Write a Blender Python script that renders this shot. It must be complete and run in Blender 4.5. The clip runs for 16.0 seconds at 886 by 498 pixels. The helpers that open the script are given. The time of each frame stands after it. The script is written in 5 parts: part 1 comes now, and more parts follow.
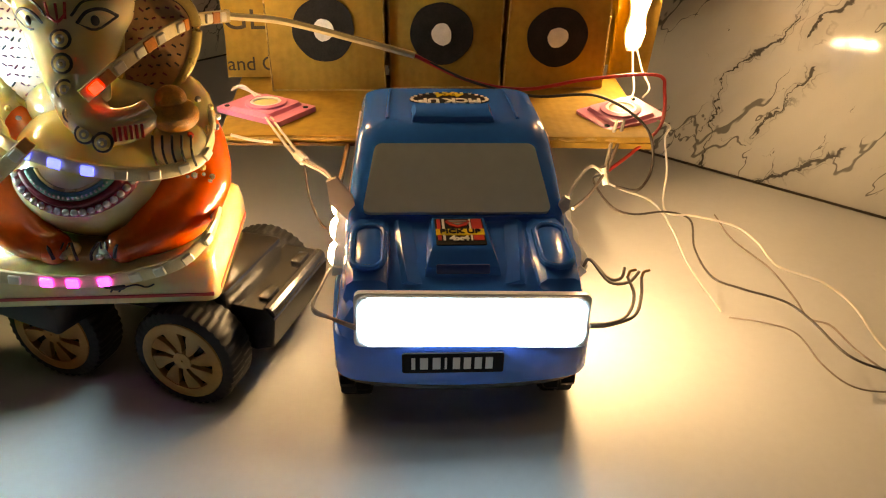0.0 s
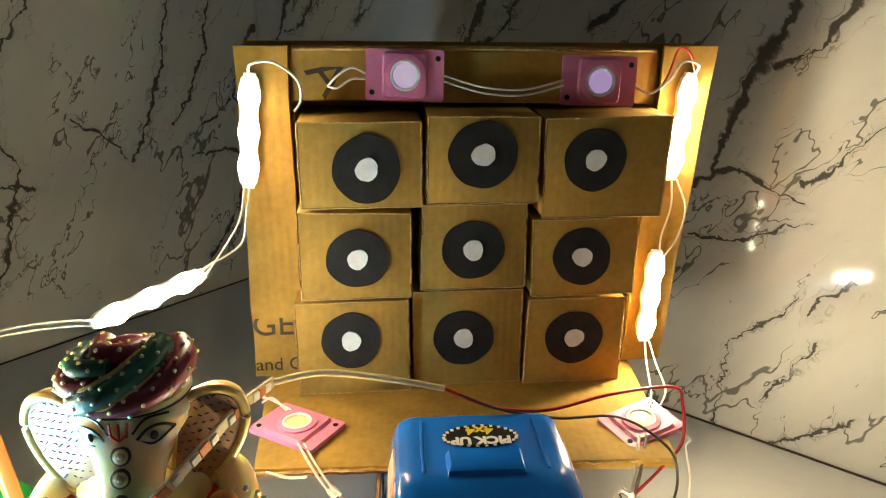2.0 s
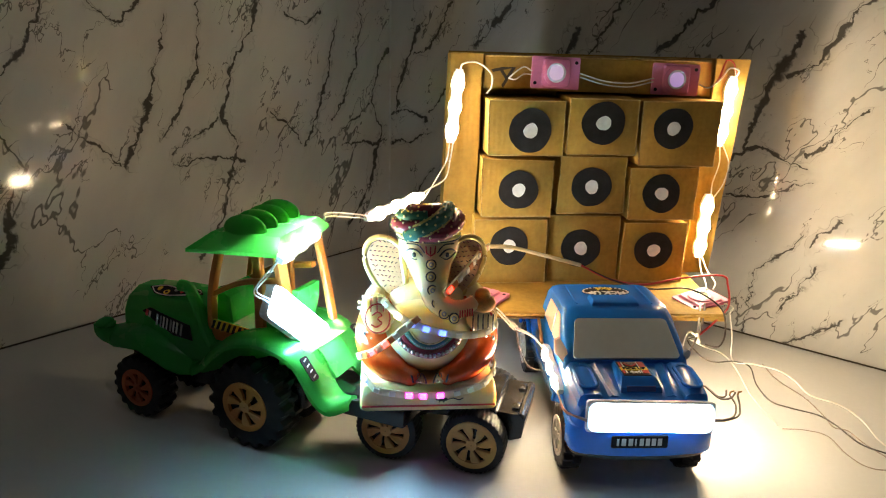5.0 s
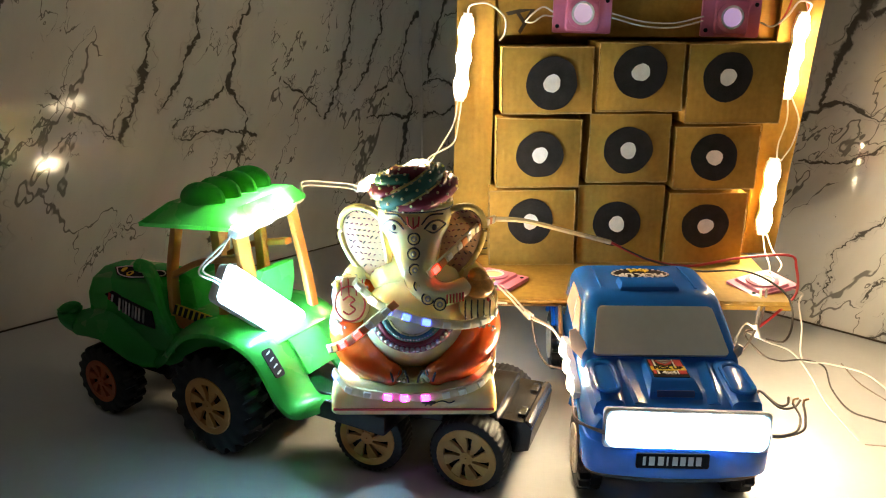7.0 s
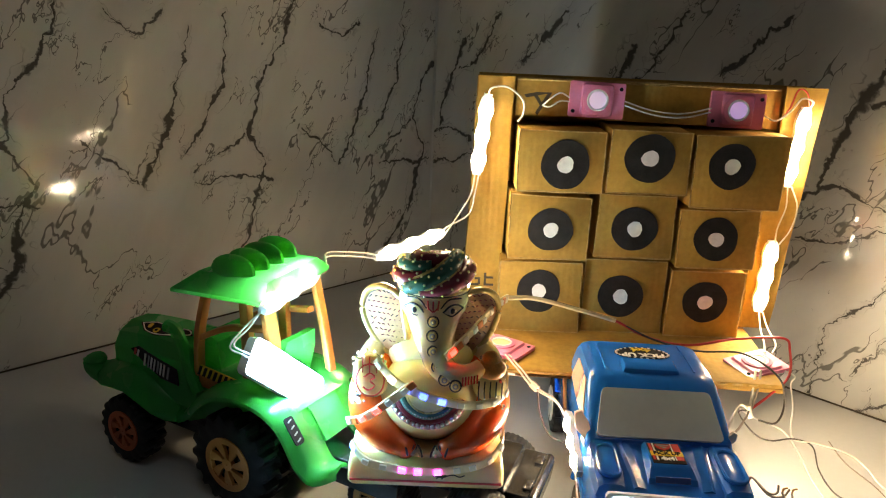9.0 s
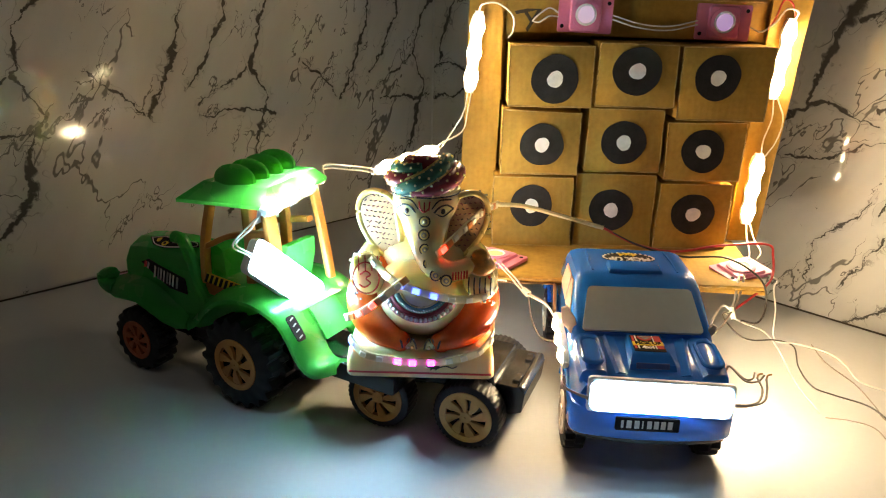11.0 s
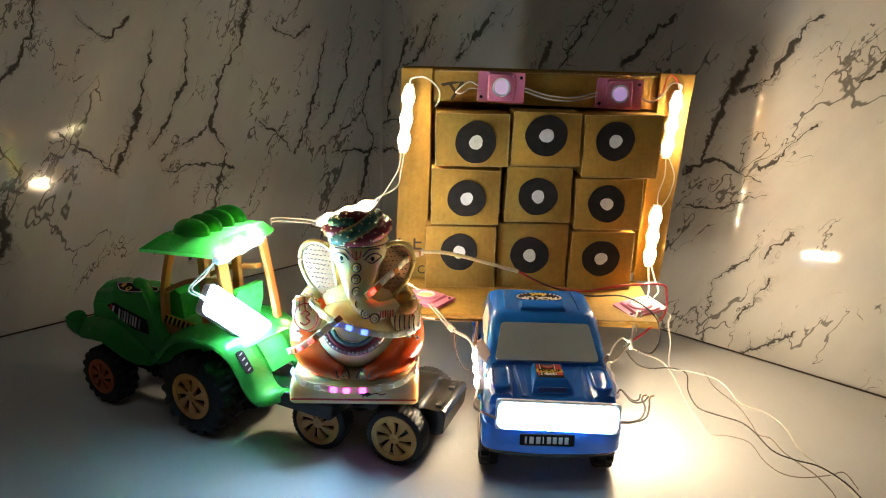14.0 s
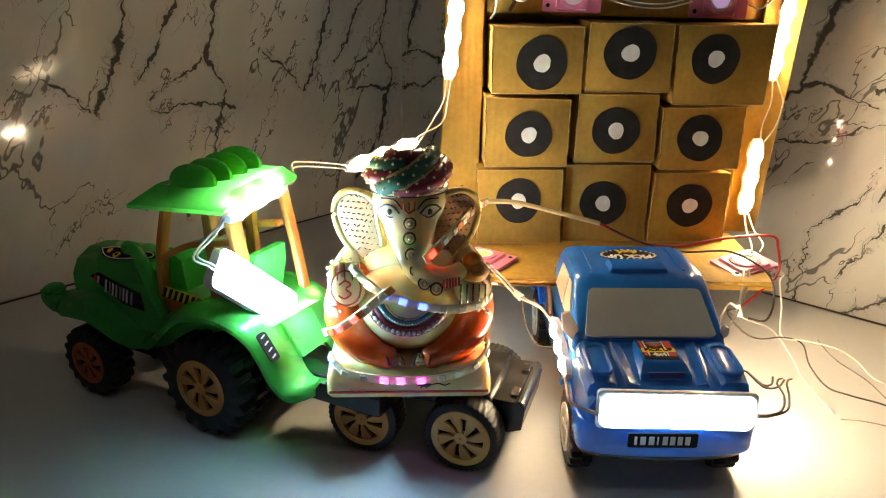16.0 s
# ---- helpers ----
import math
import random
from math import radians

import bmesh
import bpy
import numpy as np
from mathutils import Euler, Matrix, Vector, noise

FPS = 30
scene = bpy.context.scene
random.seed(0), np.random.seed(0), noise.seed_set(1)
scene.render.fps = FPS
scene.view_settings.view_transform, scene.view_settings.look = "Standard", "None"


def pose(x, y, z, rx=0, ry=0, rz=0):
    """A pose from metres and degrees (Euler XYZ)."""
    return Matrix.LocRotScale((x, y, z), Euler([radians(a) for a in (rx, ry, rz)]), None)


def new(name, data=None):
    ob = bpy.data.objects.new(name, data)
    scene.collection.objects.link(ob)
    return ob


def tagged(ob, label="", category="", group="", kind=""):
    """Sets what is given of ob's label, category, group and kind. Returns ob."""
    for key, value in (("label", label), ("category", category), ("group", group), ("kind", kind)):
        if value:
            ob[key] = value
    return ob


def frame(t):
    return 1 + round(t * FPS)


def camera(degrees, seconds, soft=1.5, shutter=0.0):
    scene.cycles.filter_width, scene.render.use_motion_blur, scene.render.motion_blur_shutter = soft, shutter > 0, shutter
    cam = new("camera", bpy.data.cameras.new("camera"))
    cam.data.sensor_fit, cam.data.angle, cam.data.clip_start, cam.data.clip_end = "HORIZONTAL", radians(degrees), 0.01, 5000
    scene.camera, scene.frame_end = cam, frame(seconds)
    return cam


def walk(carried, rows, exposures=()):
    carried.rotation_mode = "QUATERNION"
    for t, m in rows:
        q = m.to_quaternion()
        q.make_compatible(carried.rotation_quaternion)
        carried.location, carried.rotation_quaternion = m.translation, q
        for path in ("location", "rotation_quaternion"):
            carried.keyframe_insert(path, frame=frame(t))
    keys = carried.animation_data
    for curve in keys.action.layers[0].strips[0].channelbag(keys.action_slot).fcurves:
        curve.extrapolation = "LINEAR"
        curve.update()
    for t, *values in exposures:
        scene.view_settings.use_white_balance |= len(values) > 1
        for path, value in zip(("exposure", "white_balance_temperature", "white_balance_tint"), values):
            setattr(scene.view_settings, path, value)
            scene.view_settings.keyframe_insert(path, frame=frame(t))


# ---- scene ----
cam = camera(62.06, 16.0, 1.1)
# seconds; eye in metres; yaw, pitch, roll in degrees
PATH = [
    (0.0, 0.0161, 0.0580, 0.1733, 2.37, -29.34, 1.34),
    (0.5, 0.0137, 0.0724, 0.1875, 1.57, -29.41, 0.12),
    (1.0, 0.0027, 0.0884, 0.2181, 2.34, -26.35, -0.92),
    (1.5, -0.0025, 0.0892, 0.2374, 1.71, -22.76, 0.15),
    (2.0, -0.0028, 0.0813, 0.2520, 1.57, -19.32, 0.52),
    (2.5, -0.0004, 0.0587, 0.2562, 2.53, -17.13, 0.00),
    (3.0, -0.0186, 0.0231, 0.2554, 3.40, -17.42, -1.13),
    (3.5, -0.0575, -0.0250, 0.2497, 1.73, -18.47, 1.66),
    (4.0, -0.0922, -0.0868, 0.2553, 1.82, -18.01, 1.17),
    (4.5, -0.0980, -0.1222, 0.2599, 1.17, -17.16, 2.61),
    (4.7, -0.0929, -0.1241, 0.2534, 1.53, -16.48, 2.19),
    (6.8, -0.0419, -0.0415, 0.2205, 7.58, -16.88, -0.13),
    (7.0, -0.0437, -0.0490, 0.2145, 8.41, -17.25, -0.38),
    (7.5, -0.0074, -0.0667, 0.2188, 10.11, -18.36, 1.55),
    (8.0, 0.0137, -0.0683, 0.2566, 10.49, -15.33, 1.27),
    (8.5, -0.0165, -0.0589, 0.2580, 8.80, -18.16, 1.60),
    (9.0, -0.0548, -0.0607, 0.2542, 7.91, -16.46, 2.30),
    (9.5, -0.0302, -0.0801, 0.2442, 8.71, -18.05, 1.39),
    (9.7, -0.0154, -0.0922, 0.2411, 9.89, -18.73, 1.14),
    (11.8, -0.0530, -0.0791, 0.2306, 5.24, -19.51, 1.56),
    (12.0, -0.0535, -0.0786, 0.2428, 3.56, -18.70, 1.26),
    (12.5, -0.0589, -0.0897, 0.2584, 3.23, -16.70, 0.96),
    (13.0, -0.0604, -0.1017, 0.2579, 3.04, -16.57, 1.42),
    (13.5, -0.0383, -0.1170, 0.2606, 5.43, -16.57, 1.59),
    (14.0, -0.0083, -0.1391, 0.2525, 6.25, -16.17, 1.47),
    (14.5, 0.0118, -0.1601, 0.2455, 7.51, -16.13, 1.24),
    (15.0, 0.0126, -0.1413, 0.2359, 7.74, -17.78, 0.30),
    (15.5, -0.0145, -0.0882, 0.2264, 6.58, -18.95, 1.79),
    (16.0, -0.0565, -0.0488, 0.2237, 5.77, -20.04, 0.49),
]
walk(cam, [(t, pose(x, y, z, 90 + pitch, 0, yaw) @ pose(0, 0, 0, 0, 0, roll)) for t, x, y, z, yaw, pitch, roll in PATH], exposures=[(0, -0.05, 11300, 29), (1, 0.13, 8900, 18), (2.5, 0.58, 6500, 11), (3.5, 0.60, 6900, 16), (4.5, 0.62, 7100, 19), (7, 0.62, 7300, 19), (7.6, 0.70, 7900, 20), (8.5, 0.64, 7200, 19), (9.5, 0.70, 7200, 19), (12, 0.66, 7900, 20), (13, 0.55, 7400, 19), (14, 0.52, 7000, 21), (15, 0.48, 7200, 23), (16, 0.54, 7600, 22)])


# ---- world and exposure ----
scene.view_settings.exposure = 0.0
world = bpy.data.worlds.new("room_air")
scene.world = world
world.use_nodes = True
world.node_tree.nodes["Background"].inputs[0].default_value = (0.9, 0.95, 1.0, 1)
world.node_tree.nodes["Background"].inputs[1].default_value = 0.014


# ---- materials ----
def mat(name, color, rough=0.5, metal=0.0, var=0.12, scale=60.0, bump=0.0, coat=0.0, spec=0.5, trans=0.0, sss=0.0, fine=8.0):
    """A surface with two scales of variation in tone and gloss, and fine relief."""
    m = bpy.data.materials.new(name)
    m.use_nodes = True
    nt = m.node_tree
    b = nt.nodes["Principled BSDF"]
    b.inputs["Metallic"].default_value = metal
    b.inputs["Coat Weight"].default_value = coat
    b.inputs["Coat Roughness"].default_value = 0.08
    b.inputs["Specular IOR Level"].default_value = spec
    b.inputs["Transmission Weight"].default_value = trans
    if sss:
        b.inputs["Subsurface Weight"].default_value = sss
        b.inputs["Subsurface Scale"].default_value = 0.8
        b.inputs["Subsurface Radius"].default_value = (0.010, 0.006, 0.0025)
    tc = nt.nodes.new("ShaderNodeTexCoord")
    n1 = nt.nodes.new("ShaderNodeTexNoise")
    n1.inputs["Scale"].default_value = scale
    n1.inputs["Detail"].default_value = 6
    n2 = nt.nodes.new("ShaderNodeTexNoise")
    n2.inputs["Scale"].default_value = scale * fine
    n2.inputs["Detail"].default_value = 3
    for n in (n1, n2):
        nt.links.new(tc.outputs["Object"], n.inputs["Vector"])
    mix = nt.nodes.new("ShaderNodeMath")
    mix.operation = "MULTIPLY_ADD"
    nt.links.new(n2.outputs["Fac"], mix.inputs[0])
    mix.inputs[1].default_value = 0.4
    nt.links.new(n1.outputs["Fac"], mix.inputs[2])
    ramp = nt.nodes.new("ShaderNodeValToRGB")
    ramp.color_ramp.elements[0].position, ramp.color_ramp.elements[1].position = 0.45, 0.95
    ramp.color_ramp.elements[0].color = (*[c * (1 - var) for c in color], 1)
    ramp.color_ramp.elements[1].color = (*[min(1, c * (1 + var)) for c in color], 1)
    nt.links.new(mix.outputs[0], ramp.inputs[0])
    nt.links.new(ramp.outputs[0], b.inputs["Base Color"])
    mr = nt.nodes.new("ShaderNodeMapRange")
    mr.inputs[3].default_value, mr.inputs[4].default_value = max(0.02, rough - 0.07), min(1, rough + 0.1)
    nt.links.new(n1.outputs["Fac"], mr.inputs[0])
    nt.links.new(mr.outputs[0], b.inputs["Roughness"])
    if bump:
        bp = nt.nodes.new("ShaderNodeBump")
        bp.inputs["Strength"].default_value = bump
        bp.inputs["Distance"].default_value = 0.0006
        nt.links.new(n2.outputs["Fac"], bp.inputs["Height"])
        nt.links.new(bp.outputs[0], b.inputs["Normal"])
    return m


def glow(name, color, strength, base=(0.9, 0.9, 0.9)):
    m = bpy.data.materials.new(name)
    m.use_nodes = True
    b = m.node_tree.nodes["Principled BSDF"]
    b.inputs["Base Color"].default_value = (*base, 1)
    b.inputs["Roughness"].default_value = 0.3
    b.inputs["Emission Color"].default_value = (*color, 1)
    b.inputs["Emission Strength"].default_value = strength
    return m


# one repeat of the printed marble, 0.194 m wide: veins as (along, up, along, up, breadth)
REPEAT = 0.194
VEINS_L = [(0.174, 0.285, 0.191, 0.231, 1.2), (0.191, 0.231, 0.211, 0.206, 1.2), (0.211, 0.206, 0.221, 0.163, 1.1), (0.221, 0.163, 0.208, 0.133, 0.7), (0.208, 0.133, 0.216, 0.112, 1.0), (0.216, 0.112, 0.227, 0.070, 1.8),
           (0.227, 0.070, 0.257, 0.035, 1.2), (0.277, 0.250, 0.289, 0.195, 0.8), (0.289, 0.195, 0.317, 0.126, 1.1), (0.241, 0.262, 0.247, 0.207, 0.6), (0.247, 0.207, 0.284, 0.151, 0.9), (0.361, 0.163, 0.322, 0.129, 0.8),
           (0.340, 0.256, 0.319, 0.244, 0.7), (0.319, 0.244, 0.296, 0.262, 0.8), (0.274, 0.135, 0.225, 0.164, 0.6), (0.269, 0.125, 0.202, 0.120, 0.9)]
VEINS_R = [(0.473, 0.272, 0.444, 0.225, 1.0), (0.444, 0.225, 0.426, 0.217, 0.8), (0.359, 0.275, 0.315, 0.229, 1.2), (0.431, 0.248, 0.400, 0.174, 2.0), (0.400, 0.174, 0.400, 0.158, 1.1), (0.385, 0.147, 0.410, 0.161, 0.9),
           (0.410, 0.161, 0.446, 0.147, 0.8), (0.388, 0.119, 0.427, 0.123, 0.9), (0.427, 0.123, 0.453, 0.137, 0.6), (0.477, 0.110, 0.463, 0.087, 0.9), (0.468, 0.070, 0.442, 0.029, 0.7), (0.483, 0.195, 0.445, 0.157, 0.6),
           (0.450, 0.000, 0.492, 0.030, 0.7), (0.456, 0.097, 0.425, 0.058, 0.5), (0.425, 0.058, 0.416, 0.000, 0.35)]


def marble(name, veins, lean, shift, dark, pale):
    """Polished white marble print with grey clouds and thin, forked, ragged dark veins."""
    m = bpy.data.materials.new(name)
    m.use_nodes = True
    nt = m.node_tree
    b = nt.nodes["Principled BSDF"]
    N, Lk = nt.nodes.new, nt.links.new
    tc = N("ShaderNodeTexCoord")

    def noise_tex(vec, scale, detail, rough=0.55):
        q = N("ShaderNodeTexNoise")
        q.inputs["Scale"].default_value, q.inputs["Detail"].default_value, q.inputs["Roughness"].default_value = scale, detail, rough
        Lk(vec, q.inputs["Vector"])
        return q

    def calc(op, a, c=None, k=None):
        q = N("ShaderNodeMath")
        q.operation = op
        for i, v in enumerate((a, c, k)):
            if v is None:
                continue
            if isinstance(v, (int, float)):
                q.inputs[i].default_value = v
            else:
                Lk(v, q.inputs[i])
        return q.outputs[0]

    def shifted(vec, by):
        q = N("ShaderNodeVectorMath")
        q.operation = "ADD"
        Lk(vec, q.inputs[0])
        q.inputs[1].default_value = by
        return q.outputs[0]

    def warped(vec, scale, amount, detail=3):
        n = noise_tex(vec, scale, detail, 0.6)
        mul = N("ShaderNodeVectorMath")
        mul.operation = "MULTIPLY_ADD"
        Lk(n.outputs["Color"], mul.inputs[0])
        mul.inputs[1].default_value = (amount, amount, amount)
        Lk(shifted(vec, (-amount / 2,) * 3), mul.inputs[2])
        return mul.outputs[0]

    def soft(value, wide, hi=1.0):
        """hi where value is 0, fading to nothing at wide."""
        r = N("ShaderNodeMapRange")
        r.interpolation_type = "SMOOTHSTEP"
        Lk(value, r.inputs[0])
        if isinstance(wide, float):
            r.inputs[2].default_value = wide
        else:
            Lk(wide, r.inputs[2])
            Lk(calc("MULTIPLY", wide, 0.35), r.inputs[1])
        r.inputs[3].default_value, r.inputs[4].default_value = hi, 0.0
        return r.outputs[0]

    here = shifted(tc.outputs["Object"], (shift, 0, 0))
    flat = warped(warped(shifted(tc.outputs["Object"], (0, 0.5 + shift, 0)), 26, 0.022), 120, 0.0105)
    sep = N("ShaderNodeSeparateXYZ")
    Lk(flat, sep.inputs[0])
    near = None
    for u0, z0, u1, z1, broad in veins:
        half, ang = math.hypot(u1 - u0, z1 - z0) / 2, math.atan2(z1 - z0, u1 - u0)
        c, sn = math.cos(ang), math.sin(ang)
        u = calc("WRAP", calc("SUBTRACT", sep.outputs["X"], (u0 + u1) / 2), REPEAT / 2, -REPEAT / 2)
        z = calc("SUBTRACT", sep.outputs["Z"], (z0 + z1) / 2)
        along = calc("ABSOLUTE", calc("MULTIPLY_ADD", z, sn, calc("MULTIPLY", u, c)))
        side = calc("ABSOLUTE", calc("MULTIPLY_ADD", z, c, calc("MULTIPLY", u, -sn)))
        d = calc("DIVIDE", calc("ADD", side, calc("MULTIPLY", calc("MAXIMUM", calc("SUBTRACT", along, half), 0.0), 0.6)), broad)
        near = d if near is None else calc("MINIMUM", near, d)
    thick = noise_tex(here, 48, 3)
    wide = calc("MAXIMUM", calc("MULTIPLY_ADD", thick.outputs["Fac"], 0.0105, -0.0034), 0.0006)
    core = soft(near, wide)
    # side strands that leave a vein and come back to it
    loops = noise_tex(here, 42, 2)
    gap = calc("ABSOLUTE", calc("SUBTRACT", near, calc("MULTIPLY_ADD", loops.outputs["Fac"], 0.040, -0.0135)))
    strand = calc("MULTIPLY", soft(gap, 0.0010, 0.85), soft(near, 0.010))
    halo = soft(near, 0.009, 0.14)

    # thin lone cracks between the veins
    turn = N("ShaderNodeMapping")
    turn.inputs["Rotation"].default_value = (0, radians(lean), 0)
    Lk(here, turn.inputs["Vector"])
    squeeze = N("ShaderNodeMapping")
    squeeze.inputs["Scale"].default_value = (1.5, 1.5, 0.65)
    Lk(turn.outputs[0], squeeze.inputs["Vector"])
    lone = None
    for scale, cut in ((11.0, 0.52), (21.0, 0.545)):
        v = N("ShaderNodeTexVoronoi")
        v.feature = "DISTANCE_TO_EDGE"
        v.inputs["Scale"].default_value = scale
        Lk(warped(squeeze.outputs[0], scale * 2.4, 1.3 / scale), v.inputs["Vector"])
        mask = noise_tex(squeeze.outputs[0], scale * 0.9, 3)
        w = calc("MULTIPLY_ADD", calc("MAXIMUM", calc("SUBTRACT", mask.outputs["Fac"], cut), 0.0), 0.30, 0.00005)
        k = soft(v.outputs["Distance"], w, 0.8)
        lone = k if lone is None else calc("MAXIMUM", lone, k)
    veins_all = calc("MAXIMUM", calc("MAXIMUM", core, strand), calc("MAXIMUM", lone, halo))

    clouds = noise_tex(squeeze.outputs[0], 5.0, 6)
    ramp = N("ShaderNodeValToRGB")
    ramp.color_ramp.elements[0].position, ramp.color_ramp.elements[1].position = 0.34, 0.62
    ramp.color_ramp.elements[0].color = (dark, dark * 0.99, dark * 0.97, 1)
    ramp.color_ramp.elements[1].color = (pale, pale * 0.985, pale * 0.95, 1)
    Lk(clouds.outputs["Fac"], ramp.inputs[0])
    mx = N("ShaderNodeMix")
    mx.data_type = "RGBA"
    Lk(calc("MULTIPLY", veins_all, 0.90), mx.inputs[0])
    Lk(ramp.outputs[0], mx.inputs[6])
    mx.inputs[7].default_value = (0.035, 0.03, 0.026, 1)
    Lk(mx.outputs[2], b.inputs["Base Color"])
    b.inputs["Roughness"].default_value = 0.075
    wav = noise_tex(here, 9.0, 2)
    bp = N("ShaderNodeBump")
    bp.inputs["Strength"].default_value, bp.inputs["Distance"].default_value = 0.05, 0.002
    Lk(wav.outputs["Fac"], bp.inputs["Height"])
    Lk(bp.outputs[0], b.inputs["Normal"])
    return m


def cardboard():
    """Brown kraft board with faint flutes and scuffs."""
    m = mat("kraft_cardboard", (0.367, 0.216, 0.046), 0.8, var=0.24, scale=35, bump=0.25, spec=0.2)
    nt = m.node_tree
    w = nt.nodes.new("ShaderNodeTexWave")
    w.inputs["Scale"].default_value, w.inputs["Distortion"].default_value = 80, 1.0
    w.bands_direction = "X"
    nt.links.new(nt.nodes["Texture Coordinate"].outputs["Object"], w.inputs["Vector"])
    bp = next(n for n in nt.nodes if n.type == "BUMP")
    b2 = nt.nodes.new("ShaderNodeBump")
    b2.inputs["Strength"].default_value, b2.inputs["Distance"].default_value = 0.12, 0.0005
    nt.links.new(w.outputs["Fac"], b2.inputs["Height"])
    nt.links.new(bp.outputs[0], b2.inputs["Normal"])
    nt.links.new(b2.outputs[0], nt.nodes["Principled BSDF"].inputs["Normal"])
    return m


# one marble in two tones: the walls' difference in light is in the colour
MARBLE_L = marble("veined_marble_lit", VEINS_L, 28, 0.0, 0.58, 0.82)
MARBLE_R = marble("veined_marble_dim", VEINS_R, -34, 5.3, 0.44, 0.70)
CARD = cardboard()
CARD_EDGE = mat("raw_cardboard_edge", (0.44, 0.29, 0.11), 0.9, var=0.3, scale=400, bump=0.6, spec=0.1)
CARD_IN = mat("dark_cardboard_flute", (0.16, 0.09, 0.04), 0.9, var=0.3, scale=300)
PRINT = mat("printed_black_ink", (0.05, 0.035, 0.02), 0.7, var=0.25, scale=200)
FLOOR = mat("counter_top", (0.60, 0.60, 0.60), 0.46, var=0.05, scale=9, bump=0.03, spec=0.28, fine=30)
ROOM = mat("room_plaster", (0.55, 0.53, 0.50), 0.8, var=0.06, scale=3)
BLACK_PAPER = mat("black_paint_on_card", (0.016, 0.015, 0.015), 0.75, var=0.4, scale=150, bump=0.2, spec=0.25)
WHITE_PAPER = mat("white_paper_dot", (0.78, 0.78, 0.76), 0.8, var=0.1, scale=260, bump=0.3)
BLUE = mat("glossy_blue_plastic", (0.002, 0.165, 0.70), 0.19, var=0.07, scale=40, coat=0.3, bump=0.02)
BLUE_DARK = mat("darker_blue_plastic", (0.007, 0.05, 0.24), 0.45, var=0.1)
GREEN = mat("glossy_green_plastic", (0.012, 0.35, 0.055), 0.25, var=0.08, scale=40, coat=0.35, bump=0.02)


def see_through(m, color, share):
    """Let a share of the light pass through thin moulded plastic."""
    nt = m.node_tree
    tl, mx = nt.nodes.new("ShaderNodeBsdfTranslucent"), nt.nodes.new("ShaderNodeMixShader")
    tl.inputs[0].default_value = (*color, 1)
    mx.inputs[0].default_value = share
    nt.links.new(nt.nodes["Principled BSDF"].outputs[0], mx.inputs[1])
    nt.links.new(tl.outputs[0], mx.inputs[2])
    nt.links.new(mx.outputs[0], nt.nodes["Material Output"].inputs[0])


see_through(GREEN, (0.04, 0.75, 0.20), 0.36)
RIM_RED = mat("dull_red_orange_rim", (0.46, 0.10, 0.035), 0.4, var=0.12, scale=90)
ORANGE = mat("orange_plastic", (0.55, 0.20, 0.04), 0.38, var=0.08, scale=50)
RIM_OLD = mat("dull_gold_orange_rim", (0.50, 0.25, 0.055), 0.4, var=0.12, scale=90)
BLACK = mat("black_plastic", (0.009, 0.009, 0.010), 0.22, var=0.2, scale=60, bump=0.04)
TYRE = mat("black_rubber_tyre", (0.008, 0.008, 0.009), 0.5, var=0.25, scale=120, bump=0.1, spec=0.3)
GREY_PANE = mat("frosted_grey_window", (0.84, 0.90, 0.87), 0.18, var=0.05, scale=30)
PALE = mat("pale_pink_plastic", (0.78, 0.57, 0.47), 0.4, var=0.06)
CREAM = mat("cream_plastic", (0.75, 0.70, 0.62), 0.4, var=0.06)
PINK = mat("pink_module_plastic", (0.75, 0.22, 0.36), 0.35, var=0.08, scale=80)
PHOS = mat("yellow_phosphor", (0.80, 0.68, 0.36), 0.4, var=0.05)
SILVER = mat("silver_ring", (0.7, 0.7, 0.7), 0.3, 0.7)
WHITE_CASE = mat("white_module_case", (0.82, 0.82, 0.80), 0.35, var=0.04)
BAR_CASE = mat("milky_blue_bar_case", (0.78, 0.84, 0.90), 0.3, var=0.05)
WIRE_W = mat("white_wire", (0.70, 0.66, 0.60), 0.5, var=0.1, scale=200)
WIRE_R = mat("red_wire", (0.50, 0.02, 0.02), 0.45, var=0.1, scale=200)
WIRE_B = mat("dark_wire", (0.045, 0.035, 0.03), 0.5, var=0.2, scale=200)
WIRE_G = mat("grey_brown_wire", (0.25, 0.20, 0.17), 0.5, var=0.2, scale=200)
COPPER = mat("bare_copper_tip", (0.45, 0.25, 0.12), 0.4, 0.6)
PAD = mat("copper_orange_pad", (0.60, 0.20, 0.045), 0.3, var=0.2, scale=300)
STRIP = mat("clear_strip_sleeve", (0.80, 0.66, 0.38), 0.2, var=0.1, scale=300, coat=0.5)
CHIP = mat("unlit_led_chip", (0.80, 0.74, 0.58), 0.3, var=0.1)
STK_BLACK = mat("sticker_black", (0.012, 0.012, 0.014), 0.75, var=0.1, spec=0.15)
STK_WHITE = mat("sticker_white", (0.80, 0.80, 0.78), 0.35, var=0.04)
STK_RED = mat("sticker_red", (0.55, 0.03, 0.03), 0.35, var=0.06)
STK_YELLOW = mat("sticker_yellow", (0.80, 0.60, 0.04), 0.35, var=0.06)
STK_BLUE = mat("sticker_blue", (0.03, 0.22, 0.55), 0.35, var=0.06)
STK_GREY = mat("sticker_grey", (0.30, 0.32, 0.32), 0.55, var=0.06)
WARM = glow("warm_white_led", (1.0, 0.855, 0.55), 225.0)
COOL = glow("cool_white_light_bar", (0.30, 0.66, 1.0), 22.0)
PANEL = glow("cool_white_panel", (0.28, 0.68, 1.0), 112.0)
